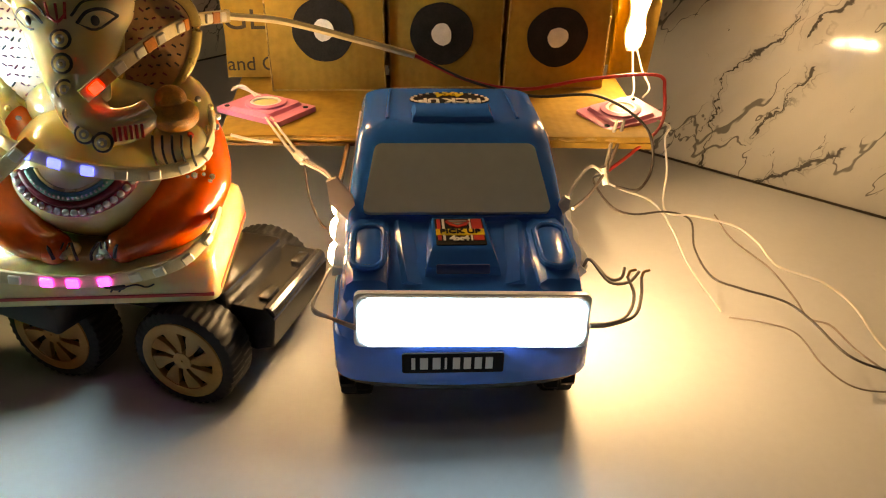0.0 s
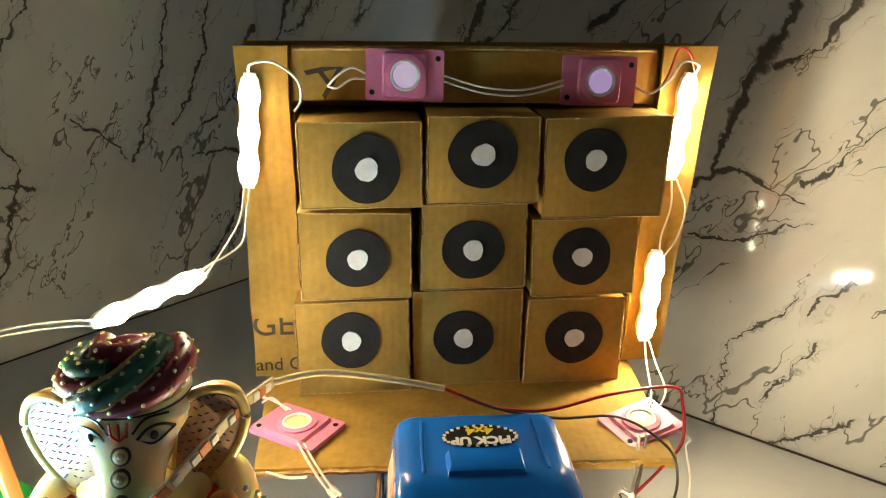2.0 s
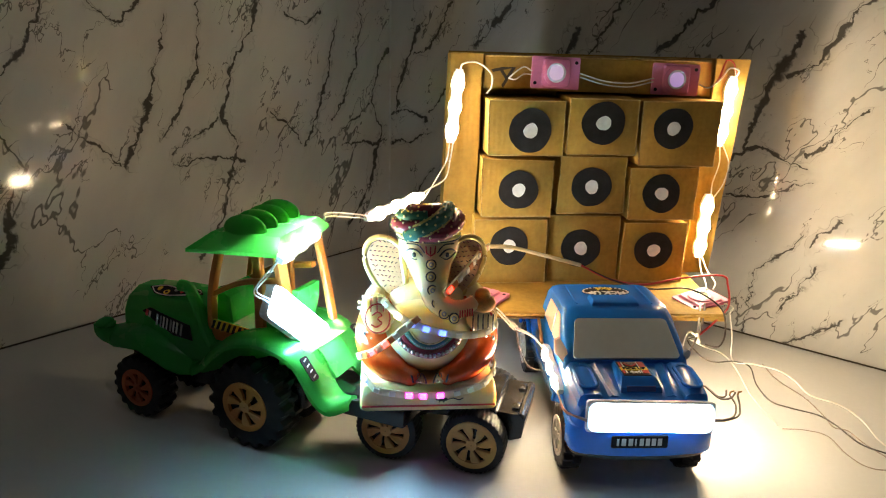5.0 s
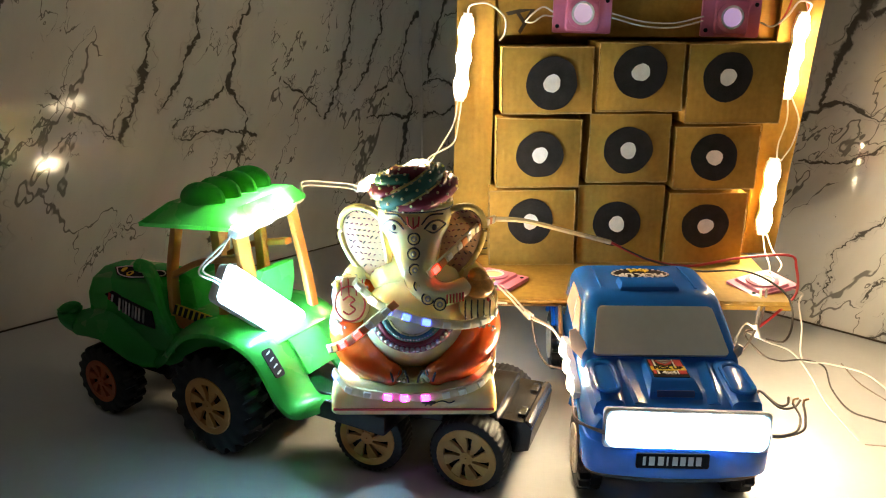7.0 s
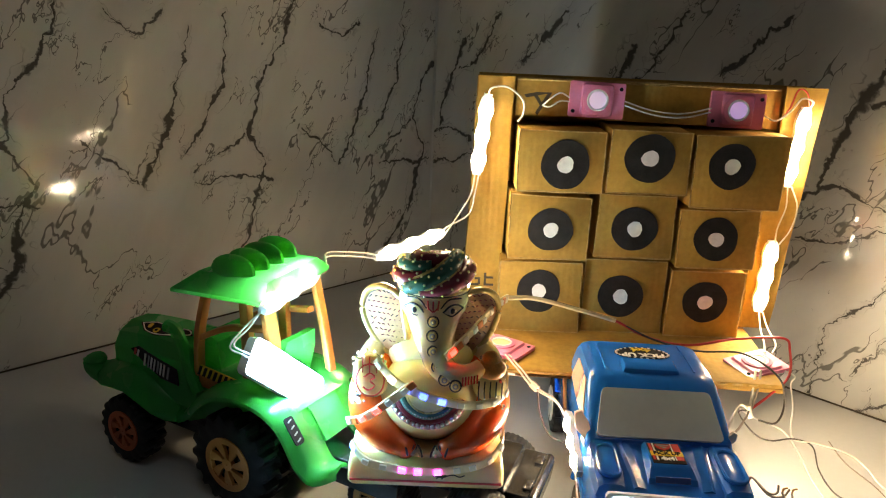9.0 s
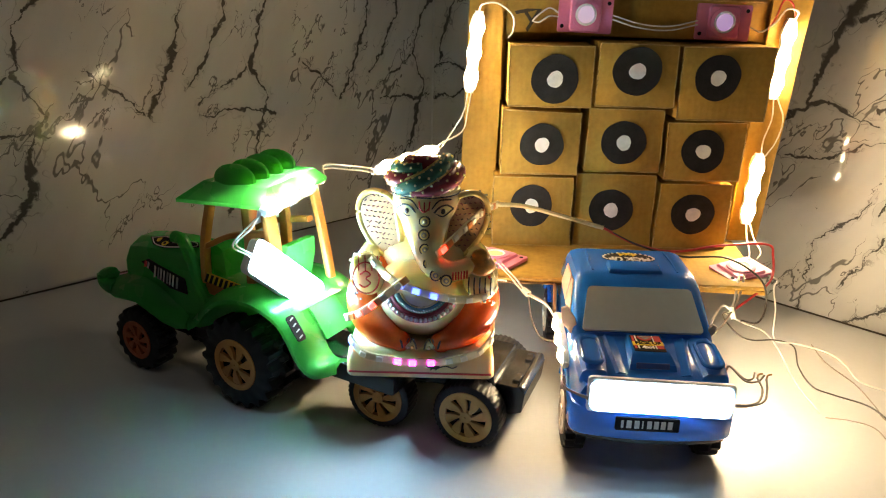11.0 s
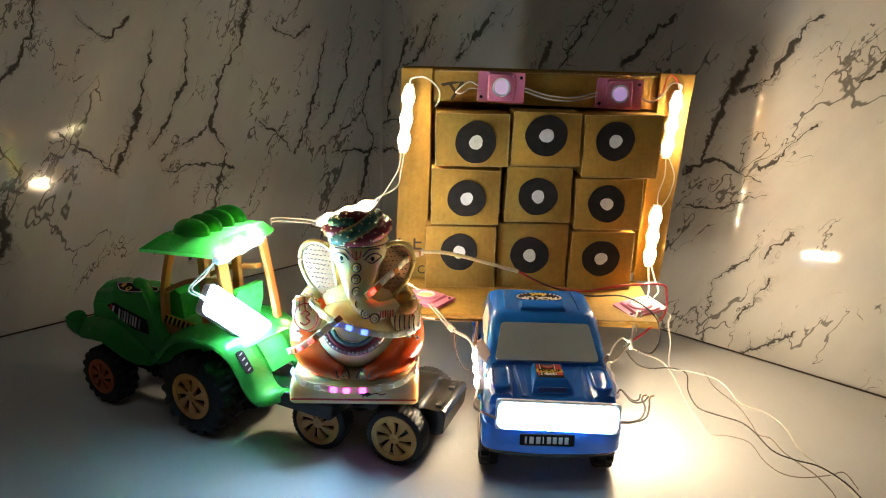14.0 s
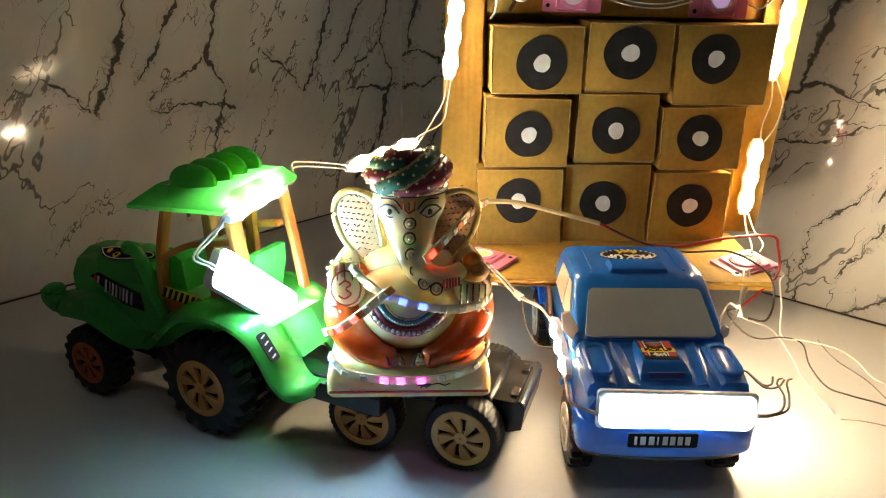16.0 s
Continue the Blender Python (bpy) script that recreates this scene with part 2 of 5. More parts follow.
VIOLET = glow("violet_tinted_led", (0.62, 0.42, 1.0), 0.30, (0.66, 0.56, 0.30))
MAGENTA = glow("magenta_led_chip", (0.80, 0.035, 1.0), 9.0)
BLUE_LED = glow("blue_white_led_chip", (0.02, 0.06, 1.0), 8.0)
WHITE_LED = glow("white_led_chip", (0.85, 0.92, 1.0), 9.0)
ROOM_FILL = glow("dim_room_fill", (0.84, 0.95, 1.0), 1.1)
RED_LED = glow("red_led_chip", (1.0, 0.025, 0.012), 6.0)


# ---- mesh helpers ----
def part(name, bm, material, parent=None, label="", smooth=35, m=None):
    me = bpy.data.meshes.new(name)
    bmesh.ops.recalc_face_normals(bm, faces=bm.faces)
    bm.to_mesh(me)
    bm.free()
    for k in material if isinstance(material, (list, tuple)) else (material,):
        me.materials.append(k)
    me.shade_smooth()
    me.set_sharp_from_angle(angle=radians(smooth))
    ob = new(name, me)
    if parent:
        ob.parent = parent
    if m is not None:
        ob.matrix_basis = m
    return tagged(ob, label)


def thing(name, m, label, category, group="", kind=""):
    e = new(name)
    e.empty_display_size = 0.01
    e.matrix_basis = m
    return tagged(e, label, category, group, kind)


def merge(bm, tmp, m=None, mi=0):
    vs = [bm.verts.new(m @ v.co if m is not None else v.co) for v in tmp.verts]
    tmp.verts.index_update()
    for f in tmp.faces:
        g = bm.faces.new([vs[v.index] for v in f.verts])
        g.material_index = mi
    tmp.free()


def rbox(bm, c, s, bev=0.001, m=None, mi=0, seg=2):
    t = bmesh.new()
    bmesh.ops.create_cube(t, size=1, matrix=Matrix.Diagonal((*s, 1)))
    if bev:
        bmesh.ops.bevel(t, geom=t.edges[:], offset=bev, segments=seg, affect="EDGES", profile=0.5)
    mm = Matrix.Translation(c) @ (m if m is not None else Matrix())
    merge(bm, t, mm, mi)


def ell(bm, c, r, m=None, mi=0, u=20, v=12):
    t = bmesh.new()
    bmesh.ops.create_uvsphere(t, u_segments=u, v_segments=v, radius=1)
    mm = Matrix.Translation(c) @ (m if m is not None else Matrix()) @ Matrix.Diagonal((*r, 1))
    merge(bm, t, mm, mi)


def rod(bm, a, b, r0, r1=None, seg=12, mi=0):
    a, b = Vector(a), Vector(b)
    t = bmesh.new()
    bmesh.ops.create_cone(t, cap_ends=True, segments=seg, radius1=r0, radius2=r0 if r1 is None else r1, depth=(b - a).length)
    merge(bm, t, Matrix.Translation((a + b) / 2) @ (b - a).to_track_quat("Z", "Y").to_matrix().to_4x4(), mi)


def spline(pts, n=8):
    p = [Vector(q) for q in pts]
    p = [2 * p[0] - p[1]] + p + [2 * p[-1] - p[-2]]
    out = []
    for i in range(1, len(p) - 2):
        for k in range(n):
            t = k / n
            out.append(0.5 * (2 * p[i] + (p[i + 1] - p[i - 1]) * t + (2 * p[i - 1] - 5 * p[i] + 4 * p[i + 1] - p[i + 2]) * t * t
                              + (3 * p[i] - p[i - 1] - 3 * p[i + 1] + p[i + 2]) * t ** 3))
    out.append(p[-2])
    return out


def sweep(bm, path, ring, mi=0, up=(0, 0, 1), scales=None):
    """Carry a closed ring of (side, up) offsets along a path."""
    rows = []
    for i, p in enumerate(path):
        d = (path[min(i + 1, len(path) - 1)] - path[max(i - 1, 0)]).normalized()
        side = d.cross(Vector(up))
        side = side.normalized() if side.length > 1e-4 else Vector((1, 0, 0))
        top = side.cross(d)
        k = scales[i] if scales else 1
        rows.append([bm.verts.new(p + k * (a * side + b * top)) for a, b in ring])
    loft_rows(bm, rows, mi)


def loft_rows(bm, rows, mi=0, caps=True):
    n = len(rows[0])
    for r, s in zip(rows, rows[1:]):
        for i in range(n):
            bm.faces.new((r[i], r[(i + 1) % n], s[(i + 1) % n], s[i])).material_index = mi
    if caps:
        bm.faces.new(rows[0][::-1]).material_index = mi
        bm.faces.new(rows[-1]).material_index = mi


def loft(bm, rings, mi=0, caps=True):
    loft_rows(bm, [[bm.verts.new(p) for p in r] for r in rings], mi, caps)


def circle(r, seg=8):
    return [(r * math.cos(2 * math.pi * k / seg), r * math.sin(2 * math.pi * k / seg)) for k in range(seg)]


def tube(bm, pts, r, seg=7, n=8, mi=0, r1=None):
    path = spline(pts, n)
    k = None if r1 is None else [1 + (r1 / r - 1) * i / (len(path) - 1) for i in range(len(path))]
    sweep(bm, path, circle(r, seg), mi, scales=k)


def slab(bm, outline, thick, m=None, mi=0):
    """A flat plate with the outline in x, y, and its thickness up from z = 0."""
    m = m if m is not None else Matrix()
    loft(bm, [[m @ Vector((x, y, z)) for x, y in outline] for z in (0, thick)], mi)


def rrect(w, h, r, seg=4):
    out = []
    for cx, cy, a in ((w / 2 - r, h / 2 - r, 0), (-w / 2 + r, h / 2 - r, 90), (-w / 2 + r, -h / 2 + r, 180), (w / 2 - r, -h / 2 + r, 270)):
        for k in range(seg + 1):
            t = radians(a + 90 * k / seg)
            out.append((cx + r * math.cos(t), cy + r * math.sin(t)))
    return out


def blob(r, seg=28, wob=0.04, seed=0):
    rnd = random.Random(seed)
    ph = [rnd.uniform(0, 6.28) for _ in range(3)]
    return [(r * (1 + wob * (math.sin(2 * t + ph[0]) * 0.6 + math.sin(3 * t + ph[1]) * 0.4 + math.sin(7 * t + ph[2]) * 0.25)) * math.cos(t),
             r * (1 + wob * (math.sin(2 * t + ph[0]) * 0.6 + math.sin(3 * t + ph[1]) * 0.4 + math.sin(7 * t + ph[2]) * 0.25)) * math.sin(t))
            for t in (2 * math.pi * k / seg for k in range(seg))]


def lettering(name, text, size, material, parent, m, label="", bold=0.0):
    cu = bpy.data.curves.new(name, "FONT")
    cu.body, cu.size, cu.align_x, cu.align_y, cu.extrude, cu.offset = text, size, "CENTER", "CENTER", 0.00012, bold
    tmp = bpy.data.objects.new(name + "_curve", cu)
    scene.collection.objects.link(tmp)
    me = bpy.data.meshes.new_from_object(tmp.evaluated_get(bpy.context.evaluated_depsgraph_get()))
    bpy.data.objects.remove(tmp)
    me.materials.clear()
    me.materials.append(material)
    ob = new(name, me)
    ob.parent = parent
    ob.matrix_basis = m
    return tagged(ob, label)


def facing(c, right, up):
    """A pose whose x runs to right and y along up, at c."""
    r = Vector(right).normalized()
    n = r.cross(Vector(up)).normalized()
    u = n.cross(r)
    return Matrix.Translation(c) @ Matrix((r, u, n)).transposed().to_4x4()


def wire(pts, r, material, label, n=10, category="wire"):
    bm = bmesh.new()
    tube(bm, pts, 0.85 * r, 6, n)
    return tagged(part("wire", bm, material, None, label), label, category)


# ---- the large structure ----
CORNER = Vector((-0.181, 0.7315, 0))
WALL_L, WALL_R = Vector((-0.598, -0.801, 0)), Vector((0.801, -0.598, 0))


def wall(name, along, length, stone, label):
    out = Vector((along.y, -along.x, 0))
    if out.dot(CORNER) < 0:
        out = -out
    bm = bmesh.new()
    rbox(bm, (length / 2, 0.05, 1.2), (length, 0.1, 2.4), 0)
    m = Matrix((along, out, Vector((0, 0, 1)))).transposed().to_4x4()
    m.translation = CORNER
    return tagged(part(name, bm, stone, None, label, m=m), label, "wall", kind="structure")


wall("wall_left", WALL_L, 2.4, MARBLE_L, "polished white marble wall with dark veins, toned lighter as if more lit")
wall("wall_right", WALL_R, 2.4, MARBLE_R, "polished white marble wall with dark veins, toned darker as if less lit")
bm = bmesh.new()
rbox(bm, (0, -0.3, -0.02), (5.4, 4.2, 0.04), 0)
tagged(part("floor", bm, FLOOR, None, "smooth pale grey counter top"), "smooth pale grey counter top under the toys", "counter top", kind="structure")
# dark joint between counter and wall
for along, nm in ((WALL_L, "trim_left"), (WALL_R, "trim_right")):
    bm = bmesh.new()
    inn = Vector((along.y, -along.x, 0))
    if inn.dot(CORNER) > 0:
        inn = -inn
    p, q = CORNER + inn * 0.0008 + Vector((0, 0, 0.0006)), CORNER + along * 2.2 + inn * 0.0008 + Vector((0, 0, 0.0006))
    rod(bm, p, q, 0.0008, seg=6)
    tagged(part(nm, bm, PRINT), "dark grout line where wall meets counter", "joint", kind="structure")
# thin joint in the corner
bm = bmesh.new()
rod(bm, CORNER + Vector((0, -0.001, 0.001)), CORNER + Vector((0, -0.001, 2.3)), 0.0012, seg=6)
tagged(part("trim_corner", bm, SILVER), "thin corner joint between two marble walls", "joint", kind="structure")
for nm, c, s in (("wall_behind", (0, -2.3, 1.2), (5.2, 0.1, 2.4)), ("wall_side_left", (-2.3, -0.6, 1.2), (0.1, 3.4, 2.4)), ("wall_side_right", (2.3, -0.6, 1.2), (0.1, 3.4, 2.4)),
                 ("ceiling", (0, -0.3, 2.44), (5.4, 4.2, 0.08))):
    bm = bmesh.new()
    rbox(bm, c, s, 0)
    tagged(part(nm, bm, ROOM), "plain plastered surface of the dim room", "ceiling" if nm == "ceiling" else "wall", kind="structure")

# fill light added out of view at the ceiling to lift the dark fronts
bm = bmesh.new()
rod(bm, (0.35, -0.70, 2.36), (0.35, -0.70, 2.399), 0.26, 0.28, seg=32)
lamp = thing("ceiling_fill", pose(0, 0, 0), "dim cool round fill light added unseen at the ceiling", "lamp")
part("diffuser", bm, ROOM_FILL, lamp)
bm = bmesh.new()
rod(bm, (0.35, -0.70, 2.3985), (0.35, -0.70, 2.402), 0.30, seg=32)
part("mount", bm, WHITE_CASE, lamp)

TRUCK = pose(0.0125 + 0.0035, 0.2364, 0, 0, 0, 6)
BOARD = pose(0, 0.409, 0, 0, 0, 8)
STATUE = pose(-0.107, 0.285, 0, 0, 0, 8)
TRAILER = pose(-0.1025, 0.2538, 0, 0, 0, -12.3)
TRACTOR = pose(-0.2115, 0.2644, 0, 0, 0, -21)


# ---- wheels ----
def wheel(parent, c, r, w, side, rim_mat, lugs=16, spokes=8, lug_h=0.0018, rim=0.62):
    """A toy wheel whose axle runs along y; side -1 shows its face to -y."""
    cx, cy, cz = c
    bm = bmesh.new()
    seg = lugs * 4
    rows = []
    for k in range(seg):
        t = 2 * math.pi * k / seg
        hi, lo = r + lug_h * 0.55, r - lug_h * 0.45
        left, right = (hi, lo) if k % 4 < 2 else (lo, hi)
        prof = [(rim * r, -w / 2), (r * 0.88, -w / 2 - 0.0002), (left * 0.975, -w * 0.46), (left, -w * 0.38), (left, -w * 0.03), (right, w * 0.03), (right, w * 0.38), (right * 0.975, w * 0.46), (r * 0.88, w / 2 + 0.0002), (rim * r, w / 2)]
        rows.append([bm.verts.new((cx + q * math.cos(t), cy + y, cz + q * math.sin(t))) for q, y in prof])
    for a, b in zip(rows, rows[1:] + rows[:1]):
        for i in range(len(prof)):
            j = (i + 1) % len(prof)
            bm.faces.new((a[i], a[j], b[j], b[i]))
    tyre = part("tyre", bm, TYRE, parent)
    bm = bmesh.new()
    yf = cy + side * w / 2
    R = r * rim

    def ring(r0, r1, y0, y1, n=32):
        loft_rows(bm, [[bm.verts.new((cx + q * math.cos(2 * math.pi * k / n), y, cz + q * math.sin(2 * math.pi * k / n))) for k in range(n)] for q, y in ((r0, y1), (r0, y0), (r1, y0), (r1, y1))], caps=False)

    ring(R * 1.06, R * 0.82, yf + side * 0.0007, yf - side * 0.002)
    ring(R * 0.24, 0.0004, yf + side * 0.0006, yf - side * 0.002, 16)
    for k in range(spokes):
        t0 = 2 * math.pi * k / spokes
        pts = []
        for q, da, wd in ((0.18, 0.0, 0.13), (0.45, 0.14, 0.25), (0.68, 0.24, 0.26), (0.86, 0.28, 0.22)):
            pts.append((q, t0 + da - wd, t0 + da + wd))
        loop = [(q, a) for q, a, _ in pts] + [(q, b) for q, _, b in pts[::-1]]
        rings = [[Vector((cx + R * q * math.cos(a), y, cz + R * q * math.sin(a))) for q, a in loop] for y in (yf + side * 0.0004, yf - side * 0.0016)]
        loft(bm, rings)
    rm = part("rim", bm, rim_mat, parent)
    bm = bmesh.new()
    rod(bm, (cx, yf - side * 0.0022, cz), (cx, yf - side * 0.004, cz), R * 0.98, seg=24)
    part("rim_backing", bm, BLACK, rm)
    return tyre


# ---- blue toy pick-up truck ----
def truck():
    e = thing("toy_pickup_truck", TRUCK, "glossy blue plastic toy pick-up truck with grey windscreen", "toy truck")
    # lower body
    bm = bmesh.new()
    stations = [(0.003, 0.0300, 0.048, 0.0345), (0.005, 0.0275, 0.0525, 0.0372), (0.010, 0.0255, 0.0548, 0.0385), (0.02, 0.024, 0.0568, 0.0390), (0.044, 0.022, 0.0598, 0.0388),
                (0.06, 0.022, 0.0600, 0.0386), (0.115, 0.022, 0.0590, 0.0385), (0.195, 0.023, 0.0590, 0.0380), (0.2, 0.026, 0.056, 0.036)]
    rings = []
    for y, zb, zt, w in stations:
        half = [(w - 0.005, zb), (w - 0.001, zb + 0.004), (w, zb + 0.010), (w + 0.0004, (zb + zt) / 2 + 0.003), (w - 0.001, zt - 0.006), (w - 0.0035, zt - 0.0015), (w - 0.007, zt), (w * 0.45, zt + 0.0003)]
        rings.append([Vector((x, y, z)) for x, z in half] + [Vector((-x, y, z)) for x, z in half[::-1]])
    loft(bm, rings)
    part("body", bm, BLUE, e, smooth=40)
    # bumper
    bm = bmesh.new()
    path = spline([(-0.0385, 0.016, 0.0333), (-0.036, 0.0055, 0.0333), (-0.02, 0.0025, 0.0328), (0, 0.0017, 0.0326), (0.02, 0.0025, 0.0328), (0.036, 0.0055, 0.0333), (0.0385, 0.016, 0.0333)], 6)
    sweep(bm, path, rrect(0.004, 0.0160, 0.0015, 2))
    part("bumper", bm, BLUE, e)
    bm = bmesh.new()
    path = spline([(-0.0368, 0.018, 0.0258), (-0.0350, 0.0085, 0.0250), (-0.020, 0.0048, 0.0242), (0, 0.0040, 0.0238), (0.020, 0.0048, 0.0242), (0.0350, 0.0085, 0.0250), (0.0368, 0.018, 0.0258)], 8)
    sweep(bm, path, rrect(0.005, 0.0050, 0.0014, 2))
    part("bumper_lip", bm, BLACK, e, "black lower bumper lip")
    bm = bmesh.new()
    rbox(bm, (0, 0.107, 0.021), (0.060, 0.165, 0.008), 0.002)
    part("chassis", bm, BLACK, e)
    # raised hood fenders with a dished light pocket
    for s in (-1, 1):
        bm = bmesh.new()
        rings = []
        for y, z, k in ((0.006, 0.0535, 0.55), (0.009, 0.0578, 0.9), (0.02, 0.0600, 1.0), (0.036, 0.0618, 1.0), (0.0425, 0.061, 0.85)):
            w = 0.0065 * k
            rings.append([Vector((s * 0.0292 + a, y, z + b)) for a, b in ((-w * 1.25, -0.0060), (-w * 1.05, -0.0016), (-w * 0.7, 0), (w * 0.7, 0), (w * 1.0, -0.0012), (w * 1.15, -0.0060))])
        loft(bm, rings)
        fender = part("hood_fender", bm, BLUE, e)
        # moulded oval rim round the dished pocket
        bm = bmesh.new()
        ring = rrect(0.0098, 0.0235, 0.0046, 6)
        slope = facing((s * 0.0292, 0.0245, 0.0607), (1, 0, 0), (0, 1, 0.075))
        path = [slope @ Vector((x, y, 0.0)) for x, y in ring + ring[:1]]
        sweep(bm, path, circle(0.0011, 8))
        part("pocket_rim", bm, BLUE, fender)
        # sharp crease beside the hood dish
        bm = bmesh.new()
        loft(bm, [[Vector((s * x0, y, z)), Vector((s * (x0 + 0.0045), y, z + 0.0012)), Vector((s * (x0 + 0.0062), y, z))] for x0, y, z in ((0.0125, 0.0105, 0.0552), (0.0140, 0.025, 0.0578), (0.0155, 0.0415, 0.0602))])
        part("hood_crease", bm, BLUE, e)
    # hood scoop with its sticker
    bm = bmesh.new()
    loft(bm, [[Vector((a, b, z)) for a, b in ((-w, y0), (w, y0), (w * 0.93, 0.041), (-w * 0.93, 0.041))] for z, w, y0 in ((0.055, 0.0118, 0.0135), (0.0585, 0.0112, 0.0150), (0.0612, 0.0098, 0.0195), (0.0622, 0.0092, 0.021))])
    part("hood_scoop", bm, BLUE, e)
    # solid plate in place of an opening, its inner shade put into the darker blue
    bm = bmesh.new()
    rbox(bm, (0, 0.0150, 0.0578), (0.0165, 0.0012, 0.0030), 0.0005, pose(0, 0, 0, -25))
    part("scoop_mouth", bm, BLUE_DARK, e)
    sm = facing((0, 0.0308, 0.06225), (1, 0, 0), (0, 1, 0.0))
    bm = bmesh.new()
    slab(bm, rrect(0.0158, 0.0178, 0.0006), 0.0003)
    st = part("hood_sticker", bm, STK_BLACK, e, "black red and yellow hood sticker", m=sm)
    for x, w in ((-0.0067, 0.0012), (0.0057, 0.0034)):
        bm = bmesh.new()
        rbox(bm, (x, 0.001, 0.0004), (w, 0.0145, 0.0002), 0)
        part("sticker_bar", bm, STK_RED, st)
    bm = bmesh.new()
    rbox(bm, (-0.0052, 0.001, 0.0004), (0.0008, 0.0145, 0.0002), 0)
    rbox(bm, (0.0035, 0.001, 0.0004), (0.0006, 0.0145, 0.0002), 0)
    part("sticker_bar", bm, STK_WHITE, st)
    bm = bmesh.new()
    slab(bm, [(-0.0038, 0.0074), (0.0028, 0.0074), (0.0036, 0.0064), (0.0022, 0.0036), (-0.0005, 0.0022), (-0.0032, 0.0036), (-0.0046, 0.0064)], 0.0003, pose(0, 0, 0.0003))
    sh = part("sticker_shield", bm, STK_RED, st)
    bm = bmesh.new()
    rbox(bm, (-0.0005, 0.0060, 0.0008), (0.0058, 0.0009, 0.0002), 0)
    slab(bm, [(-0.0026, 0.005), (0.0016, 0.005), (-0.0005, 0.0034)], 0.0002, pose(0, 0, 0.0006))
    part("shield_bar", bm, STK_GREY, sh)
    bm = bmesh.new()
    rbox(bm, (0, -0.0008, 0.0004), (0.0156, 0.0040, 0.0003), 0)
    part("sticker_band", bm, STK_YELLOW, st)
    lettering("sticker_word", "PICK UP", 0.0036, STK_BLACK, st, pose(0.0, -0.0008, 0.0007), bold=0.00012)
    lettering("sticker_word", "4x4", 0.0042, STK_WHITE, st, pose(-0.0005, -0.0053, 0.0006), bold=0.00015)
    # cabin
    bm = bmesh.new()
    rings = []
    for z, hw, y0, y1, r in ((0.056, 0.0378, 0.0415, 0.124, 0.005), (0.0615, 0.0368, 0.0430, 0.123, 0.005), (0.0715, 0.0355, 0.0545, 0.121, 0.006), (0.0795, 0.0340, 0.0650, 0.119, 0.007), (0.0825, 0.0325, 0.0695, 0.117, 0.007), (0.0838, 0.0300, 0.0740, 0.1145, 0.006), (0.0842, 0.0270, 0.0760, 0.112, 0.005)):
        rings.append([Vector((x, (y0 + y1) / 2 + y, z)) for x, y in rrect(2 * hw, y1 - y0, r, 5)])
    loft(bm, rings)
    part("cabin", bm, BLUE, e, smooth=28)
    # windscreen, on the sloped front
    def sloped(x, t, off=0.0):
        y, z = 0.0446 + (0.0655 - 0.0430) * t, 0.0632 + (0.0800 - 0.0615) * t
        return Vector((x, y - 0.0012 - off * 0.62, z + off * 0.78))
    bm = bmesh.new()
    outline = []
    for x, t in rrect(2.0, 1.0, 0.09, 4):
        outline.append((x * (0.0318 - 0.0042 * (t + 0.5)), (t + 0.5) * 0.90 - 0.02))
    loft(bm, [[sloped(x, t, o) for x, t in outline] for o in (-0.001, 0.0009)])
    part("windscreen", bm, GREY_PANE, e, "frosted grey plastic windscreen")
    for s in (-1, 1):
        for name, ys in (("front_side_window", ((0.0565, 0.0), (0.0785, 0.0), (0.0785, 1.0), (0.0725, 1.0))), ("rear_side_window", ((0.0815, 0.0), (0.105, 0.15), (0.1, 1.0), (0.0815, 1.0)))):
            bm = bmesh.new()
            loft(bm, [[Vector((s * (0.0366 + o - 0.0026 * t), y, 0.0635 + 0.0155 * t)) for y, t in ys] for o in (-0.001, 0.0007)])
            part(name, bm, PALE, e, "pale pink side window")
        # mirror
        bm = bmesh.new()
        k = 1.0 if s < 0 else 0.45
        loft(bm, [[Vector((s * (0.0345 + (x - 0.0345) * k), y + dy, 0.061 + (z - 0.061) * k)) for x, z, y in ((0.0335, 0.0610, 0.047), (0.0368, 0.0590, 0.0455), (0.0425, 0.0655, 0.0450), (0.0432, 0.0735, 0.0450), (0.0400, 0.0745, 0.0460), (0.0352, 0.0670, 0.0470))] for dy in (0, 0.002)])
        part("side_mirror", bm, PALE if s < 0 else CREAM, e, "pale plastic side mirror")
        # side sill stripe and arches
        for y in (0.033, 0.158):
            bm = bmesh.new()
            tube(bm, [(s * 0.0392, y + 0.0235 * math.cos(a), 0.0215 + 0.0225 * math.sin(a)) for a in (radians(k) for k in range(24, 157, 19))], 0.0016, 6, 3)
            part("wheel_arch", bm, BLUE, e)
        bm = bmesh.new()
        slab(bm, rrect(0.05, 0.012, 0.003), 0.0008, facing((s * 0.0388, 0.092, 0.045), (0, s, 0), (0, 0, 1)))
        part("door_panel", bm, BLUE_DARK, e)
        # roof grooves
        bm = bmesh.new()
        tube(bm, [(s * 0.0235, 0.0765, 0.0842), (s * 0.0235, 0.092, 0.0845), (s * 0.0230, 0.110, 0.0841)], 0.0007, 6, 4)
        part("roof_rib", bm, BLUE, e)
    # roof scoop and sticker
    bm = bmesh.new()
    loft(bm, [[Vector((a, b, z)) for a, b in ((-w, y0), (w, y0), (w * 1.02, 0.0860), (-w * 1.02, 0.0860))] for z, w, y0 in ((0.083, 0.0150, 0.0738), (0.0856, 0.0142, 0.0748), (0.0868, 0.0132, 0.0770))])
    part("roof_scoop", bm, BLUE, e)
